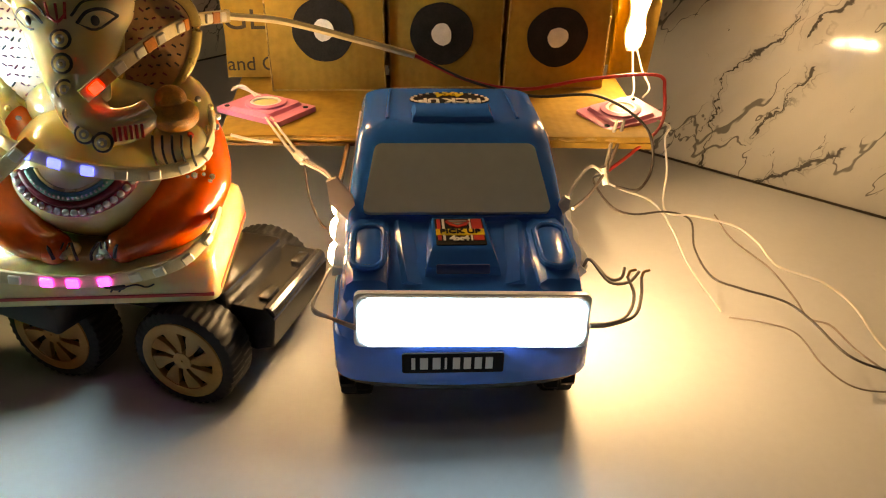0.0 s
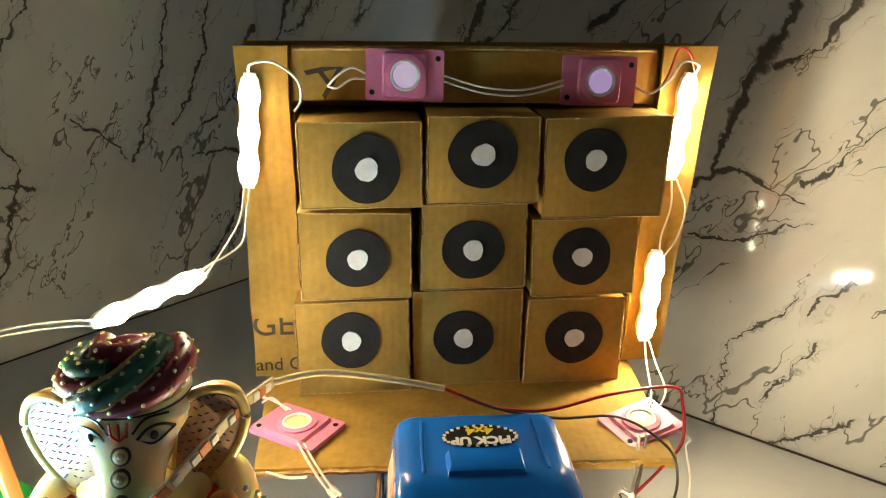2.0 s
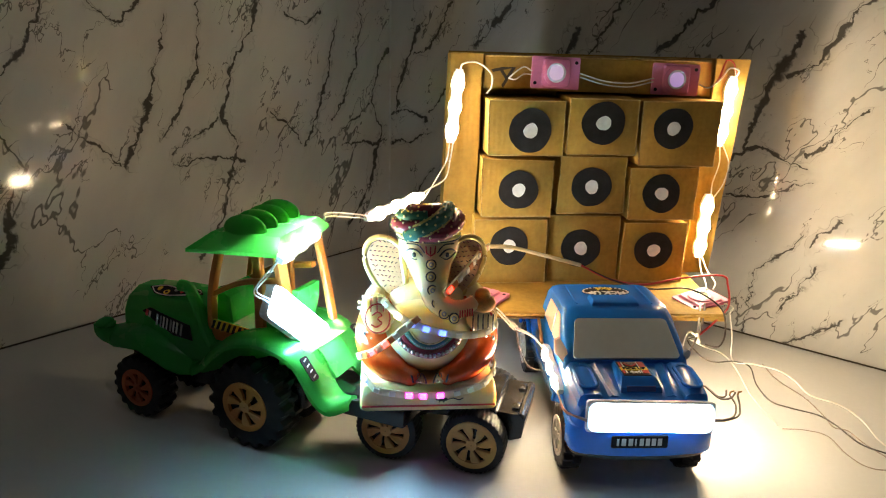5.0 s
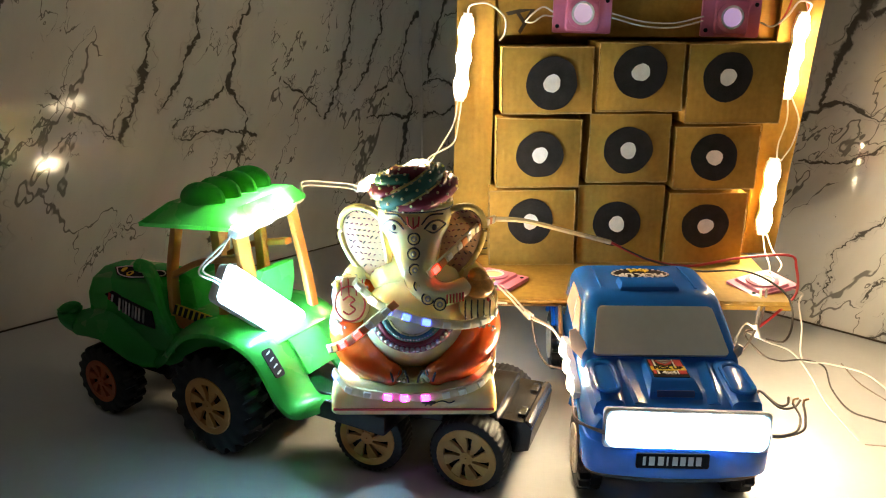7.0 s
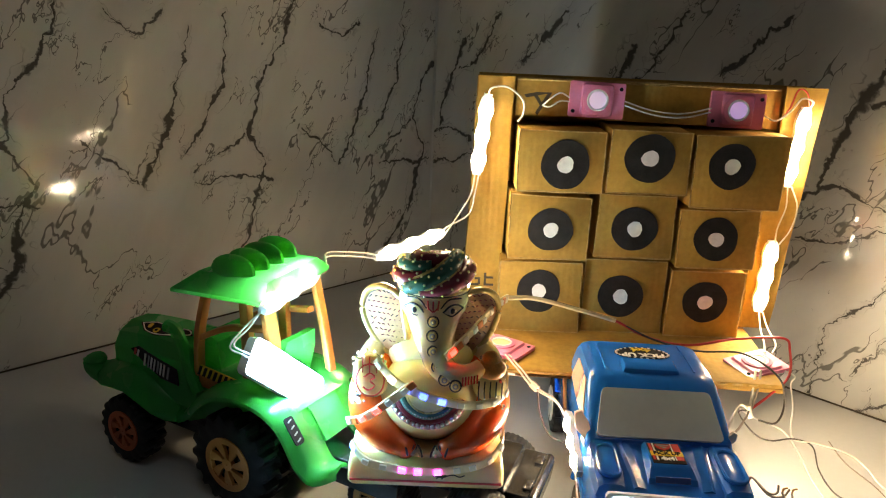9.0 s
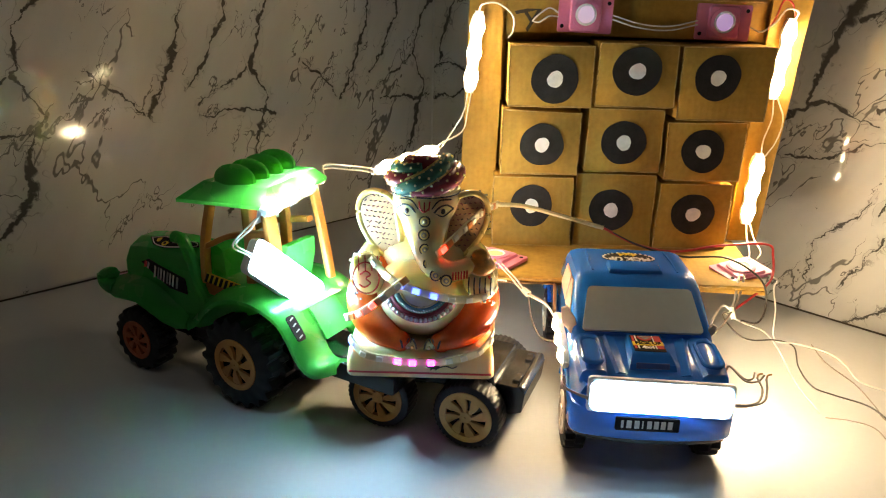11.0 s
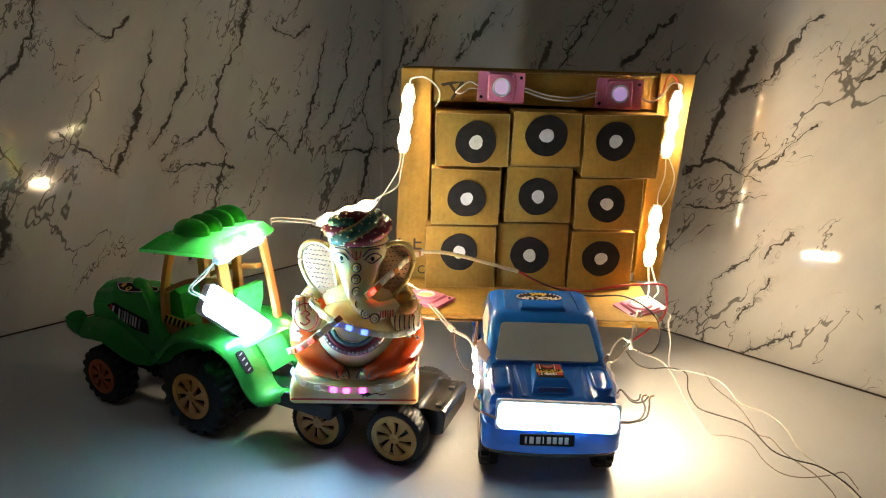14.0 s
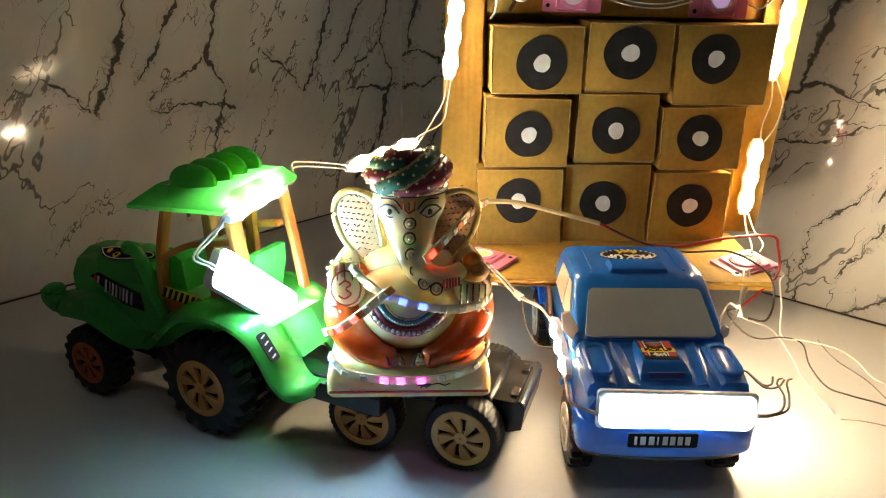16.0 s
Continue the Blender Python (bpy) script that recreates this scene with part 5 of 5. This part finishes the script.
    # large hanging ears
    for s in (-1, 1):
        shape = [(0.0145, 0.1255), (0.0200, 0.1300), (0.0275, 0.1310), (0.0335, 0.1275), (0.0362, 0.1210), (0.0355, 0.1135), (0.0320, 0.1055), (0.0265, 0.0985), (0.0200, 0.0935), (0.0150, 0.0920), (0.0122, 0.0965), (0.0118, 0.1060), (0.0135, 0.1165)]
        depth = lambda x: -0.0045 + 0.0075 * (max(0.0, x - 0.012) / 0.024) ** 1.2
        pts = spline([(x, 0, z) for x, z in shape + shape[:1]], 4)[:-1]
        CX, CZ = 0.0240, 0.1120
        OX = 0.0 if s < 0 else -0.0020
        scaled = lambda p, k, d: V((OX + s * (CX + (p.x - CX) * k), depth(p.x) + d, CZ + (p.z - CZ) * k))
        loft(bm, [[scaled(p, k, d) for p in pts] for d, k in ((0.006, 0.95), (0.002, 1.0), (0.0, 0.97))], IV)
        loft(bm, [[scaled(p, 0.86, d) for p in pts] for d in (0.001, -0.0006)], EAR)
        tube(bm, [scaled(p, 0.95, 0.0005) for p in pts + pts[:1]], 0.0018, 8, 1, mi=GO)
        tube(bm, [scaled(p, 0.87, -0.0004) for p in pts + pts[:1]], 0.00035, 4, 1, mi=BL)
        rnd = random.Random(11 + s)
        for row in range(12):
            for col in range(9):
                x, z = 0.0135 + 0.0025 * col + (0.0012 if row % 2 else 0), 0.0960 + 0.0029 * row
                lo = 0.0125 + max(0.0, (z - 0.113)) * 0.25
                hi = 0.0345 - max(0.0, 0.112 - z) * 0.92 - max(0.0, z - 0.1245) * 1.2
                if lo + 0.001 < x < hi - 0.0015 and z < 0.1285:
                    a, k = rnd.uniform(-0.0004, 0.0005), rnd.randrange(6)
                    tube(bm, [(OX + s * (x - 0.0006 + a), depth(x) - 0.0007, z + a), (OX + s * (x + 0.0006 + a), depth(x) - 0.0007, z - 1.5 * a)], 0.00029, 4, 1, mi=MA if k % 3 else BL)
    # turban of twisted dotted cloth
    below = len(bm.verts)
    ell(bm, (0.0005, 0.0005, 0.1362), (0.0160, 0.0145, 0.0085), mi=MA, u=24, v=12)
    ell(bm, (0.0010, -0.0020, 0.1440), (0.0088, 0.0080, 0.0042), mi=MA, u=20, v=10)
    mid = V((0.0005, -0.0005, 0.1365))
    bands = [([(-0.0060, -0.0160, 0.1335), (0.0060, -0.0168, 0.1348), (0.0140, -0.0110, 0.1378), (0.0170, -0.0010, 0.1400), (0.0130, 0.0100, 0.1400)], 0.0042, MA),
             ([(-0.0150, 0.0060, 0.1370), (-0.0172, -0.0030, 0.1368), (-0.0140, -0.0110, 0.1372), (-0.0050, -0.0150, 0.1385)], 0.0038, MA),
             ([(-0.0140, 0.0070, 0.1400), (-0.0148, -0.0030, 0.1412), (-0.0105, -0.0105, 0.1422), (-0.0010, -0.0125, 0.1432)], 0.0034, GR),
             ([(-0.0085, 0.0060, 0.1430), (-0.0050, -0.0060, 0.1448), (0.0020, -0.0075, 0.1455), (0.0070, 0.0010, 0.1440)], 0.0038, MA),
             ([(-0.0125, -0.0130, 0.1328), (-0.0050, -0.0172, 0.1360), (0.0030, -0.0160, 0.1402), (0.0090, -0.0095, 0.1440), (0.0115, -0.0010, 0.1462)], 0.0039, GR)]
    for pts, r, mi in bands:
        path = spline(pts, 6)
        sweep(bm, path, circle(r, 12), mi)
        for i in range(1, len(path) - 1, 2):
            out = (path[i] - mid).normalized()
            d = (path[i + 1] - path[i - 1]).normalized()
            out = (out - d * out.dot(d)).normalized()
            side = d.cross(out)
            for k in ((-0.75, 0.75) if i % 4 == 1 else (0.0, -1.3, 1.3)):
                p = path[i] + r * 1.0 * (out * math.cos(k) + side * math.sin(k))
                ell(bm, p, (0.00075,) * 3, mi=IV, u=6, v=4)
    tube(bm, [(-0.0105, -0.0160, 0.1325), (-0.0020, -0.0200, 0.1345), (0.0060, -0.0178, 0.1385), (0.0120, -0.0105, 0.1422)], 0.0010, 6, 5, mi=GO)
    tube(bm, [(-0.0140, -0.0135, 0.1362), (-0.0070, -0.0172, 0.1398), (0.0005, -0.0150, 0.1432), (0.0070, -0.0085, 0.1470)], 0.0009, 6, 5, mi=GO)
    tube(bm, [(0.0005 + 0.0174 * math.cos(t), -0.0025 + 0.0158 * math.sin(t), 0.1312) for t in (2 * math.pi * k / 20 for k in range(21))], 0.0011, 6, 2, mi=IV)
    tube(bm, [(0.0005 + 0.0180 * math.cos(t), -0.0025 + 0.0164 * math.sin(t), 0.1300) for t in (2 * math.pi * k / 20 for k in range(21))], 0.00035, 5, 2, mi=BL)
    bm.verts.ensure_lookup_table()
    for v in bm.verts[below:]:
        v.co.z += 0.0020
    label = "painted ivory elephant-headed seated statue with orange robe and turban"
    tagged(part("statue", bm, mats, None, label, m=STATUE, smooth=50), label, "statue")


statue()


# ---- led strips round the statue ----
def led_strip(pts, lit, label, spacing=0.0088, pads=False):
    e = thing("led_strip", STATUE, label, "led strip", "led strips on the statue")
    path = spline(pts, 8)
    bm = bmesh.new()
    sweep(bm, path, rrect(0.0014, 0.0043, 0.0005, 2))
    part("sleeve", bm, STRIP, e)
    dist, k = 0.0, 0
    for a, b in zip(path, path[1:]):
        dist += (b - a).length
        if dist >= spacing * (k + 0.5):
            d = (b - a).normalized()
            side = d.cross(Vector((0, 0, 1))).normalized()
            n = side if side.y < 0 else -side
            bm = bmesh.new()
            rbox(bm, (0, 0, 0), (0.0036, 0.0030, 0.0010), 0.0003, seg=1)
            if pads and k % 2 == 0:
                pad = bmesh.new()
                rbox(pad, (0.0044, 0, -0.0002), (0.0042, 0.0036, 0.0008), 0.0002, seg=1)
                part("copper_pad", pad, PAD, e, m=facing(a + n * 0.0012, d, n.cross(d)))
            part("led_chip", bm, lit(k), e, m=facing(a + n * 0.0012, d, n.cross(d)))
            k += 1


led_strip([(-0.0370, -0.0310, 0.0600), (-0.0290, -0.0385, 0.0545), (-0.0150, -0.0400, 0.0520), (0.0000, -0.0405, 0.0512), (0.0150, -0.0400, 0.0525), (0.0290, -0.0385, 0.0565), (0.0370, -0.0290, 0.0620), (0.0375, -0.0100, 0.0655)],
          lambda k: MAGENTA if k in (3, 4, 5) else (BLUE_LED if k == 0 else CHIP), "clear led strip round the pedestal with magenta lights")
led_strip([(-0.0260, -0.0280, 0.1030), (-0.0160, -0.0335, 0.0945), (-0.0040, -0.0352, 0.0892), (0.0100, -0.0358, 0.0857), (0.0240, -0.0335, 0.0838), (0.0350, -0.0265, 0.0845), (0.0385, -0.0180, 0.0890), (0.0370, -0.0080, 0.0935)],
          lambda k: WHITE_LED if k == 1 else (BLUE_LED if k in (2, 3, 4) else CHIP), "clear led strip looped across the belly with blue lights")
led_strip([(-0.0395, -0.0270, 0.0690), (-0.0310, -0.0345, 0.0750), (-0.0200, -0.0372, 0.0845), (-0.0085, -0.0372, 0.0945)], lambda k: RED_LED if k in (1, 2) else CHIP, "clear led strip end hanging across the chest with red lights", pads=True)
led_strip([(0.0075, -0.0305, 0.1065), (0.0150, -0.0240, 0.1120), (0.0240, -0.0120, 0.1175), (0.0320, 0.0060, 0.1195), (0.0400, 0.0260, 0.1170)], lambda k: RED_LED if k in (0,) else CHIP, "clear led strip over the ear with a red light", pads=True)

# ---- wires ----
bd, tr, tk, sg = (lambda *p: BOARD @ Vector(p)), (lambda *p: TRUCK @ Vector(p)), (lambda *p: TRACTOR @ Vector(p)), (lambda *p: STATUE @ Vector(p))
TWIN = "thin white hook-up wire between led modules"
for k in (-1, 1):
    o = 0.0012 * k
    wire([bd(-0.0995 + o, 0.000, 0.169), bd(-0.1015 + o, -0.003, 0.157), bd(-0.106 + 2 * o, -0.004, 0.145 - o), DIAG_B + Vector((0.003, 0.001, 0.003 + o)), DIAG_B + Vector((0, 0, o))], 0.0006, WIRE_W, TWIN)
    wire([DIAG_A + Vector((0, 0, o)), DIAG_A + Vector((-0.009, -0.008, 0.003 + o)), Vector((-0.172, 0.318, 0.1325 + o)), ROOF_B + Vector((0.004, 0.006, 0.001 + o)), ROOF_B + Vector((0, 0, o))], 0.00055, WIRE_W, TWIN)
    wire([ROOF_A + Vector((0, 0, o)), ROOF_A + Vector((-0.006, -0.004, -0.008 - o)), tk(0.0265, -0.0185 + o, 0.1105), tk(0.0290, -0.012 + o, 0.104), tk(0.031, -0.0065 + o, 0.0985)], 0.00055, WIRE_W, TWIN)
    wire([bd(0.0978 + o, 0.001, 0.169), bd(0.0995 + 3 * o, -0.003, 0.156), bd(0.0965 + 3.5 * o, -0.004, 0.142), bd(0.0952 + o, -0.001, 0.131)], 0.00055, WIRE_W, TWIN)
    wire([bd(0.0938 + o, 0.002, 0.0835), bd(0.0930 + 2 * o, -0.008, 0.076), bd(0.0880 + 3 * o, -0.030, 0.0745), bd(0.082 + 2 * o, -0.042, 0.0735)], 0.00055, WIRE_W, TWIN)
    wire([bd(-0.0125, -0.004, 0.2165 + o), bd(0.004, -0.008, 0.2120 + o), bd(0.022, -0.008, 0.2110 + o), bd(0.0400, -0.004, 0.2145 + o)], 0.00055, WIRE_W, TWIN)
    wire([bd(-0.046, -0.003, 0.2175 + o), bd(-0.052, -0.006, 0.219 + 2 * o), bd(-0.058, -0.007, 0.2155 + 2 * o), bd(-0.062, -0.004, 0.2135)], 0.0006, WIRE_W, TWIN)
    wire([tr(-0.0740 + o, 0.121, 0.069), tr(-0.0670 + o, 0.107, 0.0665), tr(-0.0585 + o, 0.097, 0.0605), tr(-0.0480, 0.088 + o, 0.0580), tr(-0.0435, 0.079 + o, 0.0550)], 0.0007, WIRE_W, "white and brown wires from pink module to truck side")
wire([bd(-0.095, 0.000, 0.217), bd(-0.0935, -0.004, 0.2225), bd(-0.0840, -0.006, 0.2235), bd(-0.0745, -0.006, 0.2165), bd(-0.0735, -0.004, 0.2080), bd(-0.0765, -0.004, 0.2030)], 0.0007, WIRE_W, "thin white wire looped at the board corner")
wire([bd(0.101, 0.000, 0.2165), bd(0.1005, -0.005, 0.2220), bd(0.0930, -0.006, 0.2235), bd(0.0875, -0.006, 0.2160), bd(0.0800, -0.005, 0.2100), bd(0.0735, -0.003, 0.2120)], 0.0007, WIRE_W, "thin white wire looped at the board corner")
wire([bd(0.1015, 0.000, 0.2180), bd(0.0960, -0.005, 0.2270), bd(0.0905, -0.005, 0.2285), bd(0.0870, -0.006, 0.2190), bd(0.0840, -0.004, 0.2110)], 0.0006, WIRE_R, "thin red wire at the board corner")
# strip feed over to the right module
JOIN = Vector((-0.0091, 0.3495, 0.0969))
wire([sg(0.0400, 0.0260, 0.1170), Vector((-0.0560, 0.3330, 0.1120)), Vector((-0.0330, 0.3440, 0.1040)), JOIN], 0.0016, STRIP, "clear sleeved cable from the statue strip")
wire([JOIN, Vector((0.0120, 0.3520, 0.0870)), Vector((0.0360, 0.3600, 0.0815)), Vector((0.0640, 0.3700, 0.0840)), Vector((0.0930, 0.3760, 0.0850)), tr(0.0945, 0.126, 0.0790), tr(0.0900, 0.112, 0.0690), tr(0.0780, 0.104, 0.0610), tr(0.0640, 0.0960, 0.0540)], 0.0009, WIRE_R, "red wire running across the cardboard to the junction")
wire([JOIN, Vector((0.0140, 0.3515, 0.0865)), Vector((0.0400, 0.3560, 0.0800)), Vector((0.0660, 0.3560, 0.0810)), Vector((0.0850, 0.3480, 0.0720)), tr(0.0860, 0.103, 0.0560), tr(0.0790, 0.094, 0.0480), tr(0.0690, 0.094, 0.0490)], 0.0007, WIRE_B, "black wire running across the cardboard to the junction")
# junction right of the cab
J = tr(0.0640, 0.0960, 0.0540)
wire([tr(0.0730, 0.118, 0.069), tr(0.0690, 0.108, 0.0650), J], 0.0009, WIRE_W, "white wires twisted at a junction beside the truck")
wire([tr(0.0760, 0.118, 0.069), tr(0.0715, 0.107, 0.0640), J + Vector((0.001, 0, 0))], 0.0009, WIRE_G, "brown wires twisted at a junction beside the truck")
bm = bmesh.new()
tube(bm, [J + Vector((-0.001, 0, 0.003)), J, J + Vector((0.001, -0.002, -0.004))], 0.0014, 8, 4)
tagged(part("wire_joint", bm, WIRE_W, None, "twisted wire joint wrapped in tape"), "twisted wire joint wrapped in tape", "wire joint")
wire([J, J + Vector((-0.006, -0.002, 0.004)), tr(0.0500, 0.083, 0.0570), tr(0.0450, 0.075, 0.0530)], 0.0008, WIRE_W, "white wire from junction to truck side")
wire([J, tr(0.0560, 0.085, 0.0500), tr(0.0470, 0.074, 0.0490)], 0.0008, WIRE_G, "brown wire from junction to truck side")
LOOSE = "loose thin wire lying across the counter top"
wire([J, (0.0700, 0.3570, 0.0450), (0.0810, 0.3550, 0.0400), (0.0960, 0.3590, 0.0330), (0.1060, 0.3560, 0.0220), (0.1130, 0.3430, 0.0100), (0.1230, 0.3210, 0.0010)], 0.00055, WIRE_W, LOOSE)
wire([J, (0.0680, 0.3520, 0.0450), (0.0740, 0.3380, 0.0400), (0.0840, 0.3390, 0.0360), (0.1020, 0.3550, 0.0300), (0.1130, 0.3540, 0.0270), (0.1105, 0.3330, 0.0240), (0.1130, 0.3140, 0.0220), (0.1220, 0.3060, 0.0220), (0.1360, 0.2980, 0.0220), (0.1415, 0.2860, 0.0220), (0.1460, 0.2660, 0.0220), (0.1570, 0.2610, 0.0200), (0.1730, 0.2640, 0.0150), (0.1860, 0.2560, 0.0100), (0.1960, 0.2370, 0.0050), (0.2150, 0.2320, 0.0010), (0.2500, 0.2250, 0.0010)], 0.00055, WIRE_B, LOOSE)
wire([bd(0.0840, -0.050, 0.0680), tr(0.0960, 0.118, 0.0665), (0.0990, 0.3665, 0.0600), (0.1020, 0.3650, 0.0460), (0.1020, 0.3570, 0.0300), (0.1160, 0.3560, 0.0280), (0.1320, 0.3520, 0.0260), (0.1390, 0.3410, 0.0240), (0.1430, 0.3260, 0.0215), (0.1580, 0.3170, 0.0200), (0.1660, 0.3040, 0.0170), (0.1690, 0.2850, 0.0130), (0.1800, 0.2760, 0.0080), (0.1900, 0.2600, 0.0040), (0.1950, 0.2420, 0.0030), (0.2020, 0.2280, 0.0010), (0.2300, 0.2150, 0.0010)], 0.0006, WIRE_W, LOOSE)
wire([(0.1320, 0.3790, 0.0180), (0.1350, 0.3580, 0.0160), (0.1450, 0.3370, 0.0140), (0.1490, 0.3160, 0.0120), (0.1500, 0.3040, 0.0110), (0.1560, 0.2980, 0.0120), (0.1590, 0.2830, 0.0120), (0.1660, 0.2720, 0.0105), (0.1730, 0.2650, 0.0080), (0.1790, 0.2550, 0.0040), (0.1800, 0.2430, 0.0010)], 0.00045, WIRE_G, LOOSE)
wire([(0.1250, 0.3170, 0.0010), (0.1330, 0.3040, 0.0080), (0.1430, 0.2960, 0.0090), (0.1470, 0.2800, 0.0070), (0.1550, 0.2720, 0.0040), (0.1680, 0.2720, 0.0020), (0.1830, 0.2720, 0.0050), (0.1940, 0.2780, 0.0040), (0.1980, 0.2660, 0.0010)], 0.0004, WIRE_G, LOOSE)
wire([(0.1820, 0.2310, 0.0010), (0.2000, 0.2290, 0.0020), (0.2150, 0.2290, 0.0010)], 0.0004, WIRE_G, LOOSE)
wire([(0.2550, 0.3630, 0.0010), (0.2640, 0.3690, 0.0020), (0.2800, 0.3720, 0.0010)], 0.00055, WIRE_B, LOOSE)
# bare ended leads on both sides of the light bar and the side modules
LEAD = "short grey lead with bare copper end"
for k in (0, 1):
    d = 0.0022 * k
    wire([tr(0.0425, 0.034, 0.0470), (0.0570, 0.2760, 0.0490), (0.0620, 0.2670 - d, 0.0475), (0.0660 + d, 0.2665 - d, 0.0480), (0.0675 + 2 * d, 0.2700 - d, 0.0500)], 0.00065, WIRE_G, LEAD)
    wire([tr(0.0375, 0.001, 0.0465 - 0.4 * d), (0.0590, 0.2430, 0.0460 - 0.3 * d), (0.0650 + d, 0.2470, 0.0465), (0.0685 + d, 0.2560, 0.0480), (0.0675 + 2 * d, 0.2640, 0.0500)], 0.00065, WIRE_G, LEAD)
    bm = bmesh.new()
    tube(bm, [(0.0675 + 2 * d, 0.2640, 0.0500), (0.0685 + 2 * d, 0.2660, 0.0510), (0.0705 + 2 * d, 0.2665, 0.0515)], 0.0005, 5, 3)
    tagged(part("wire_end", bm, COPPER, None, "frayed bare copper wire end"), "frayed bare copper wire end beside the truck", "wire end")
    wire([tr(-0.0325, 0.001, 0.0470 - 0.001 * k), tr(-0.0400, 0.004, 0.0480), tr(-0.0450, 0.004, 0.0510 + 0.001 * k), tr(-0.0440, 0.018, 0.0500), tr(-0.0425, 0.032, 0.0480)], 0.0006, WIRE_G, "grey leads from light bar to side module")
    wire([tr(-0.0810 - 0.002 * k, 0.146, 0.0700), tr(-0.0900, 0.152, 0.0720 + 0.001 * k), tr(-0.0950, 0.156 - 0.004 * k, 0.0710)], 0.0007, WIRE_W, "short white lead with bare end")
wire([tr(-0.0700, 0.103, 0.0650), tr(-0.0770, 0.101, 0.0665), tr(-0.0860, 0.103, 0.0680)], 0.0007, WIRE_W, "short white lead with bare end")
wire([tr(-0.0405, 0.1065, 0.0620), tr(-0.0412, 0.096, 0.0590), tr(-0.0425, 0.082, 0.0555)], 0.0013, COPPER, "brown sleeved lead down the truck side")
wire([tr(-0.0570, 0.096, 0.0600), tr(-0.0550, 0.089, 0.0480), tr(-0.0500, 0.080, 0.0400), tr(-0.0430, 0.070, 0.0420)], 0.0006, WIRE_B, "dark grey wire hanging beside the truck")
bm = bmesh.new()
tube(bm, [tr(-0.0600, 0.099, 0.0615), tr(-0.0570, 0.096, 0.0598)], 0.0022, 8, 4)
tagged(part("wire_joint", bm, WIRE_W, None, "twisted wire joint wrapped in tape"), "twisted wire joint wrapped in tape", "wire joint")
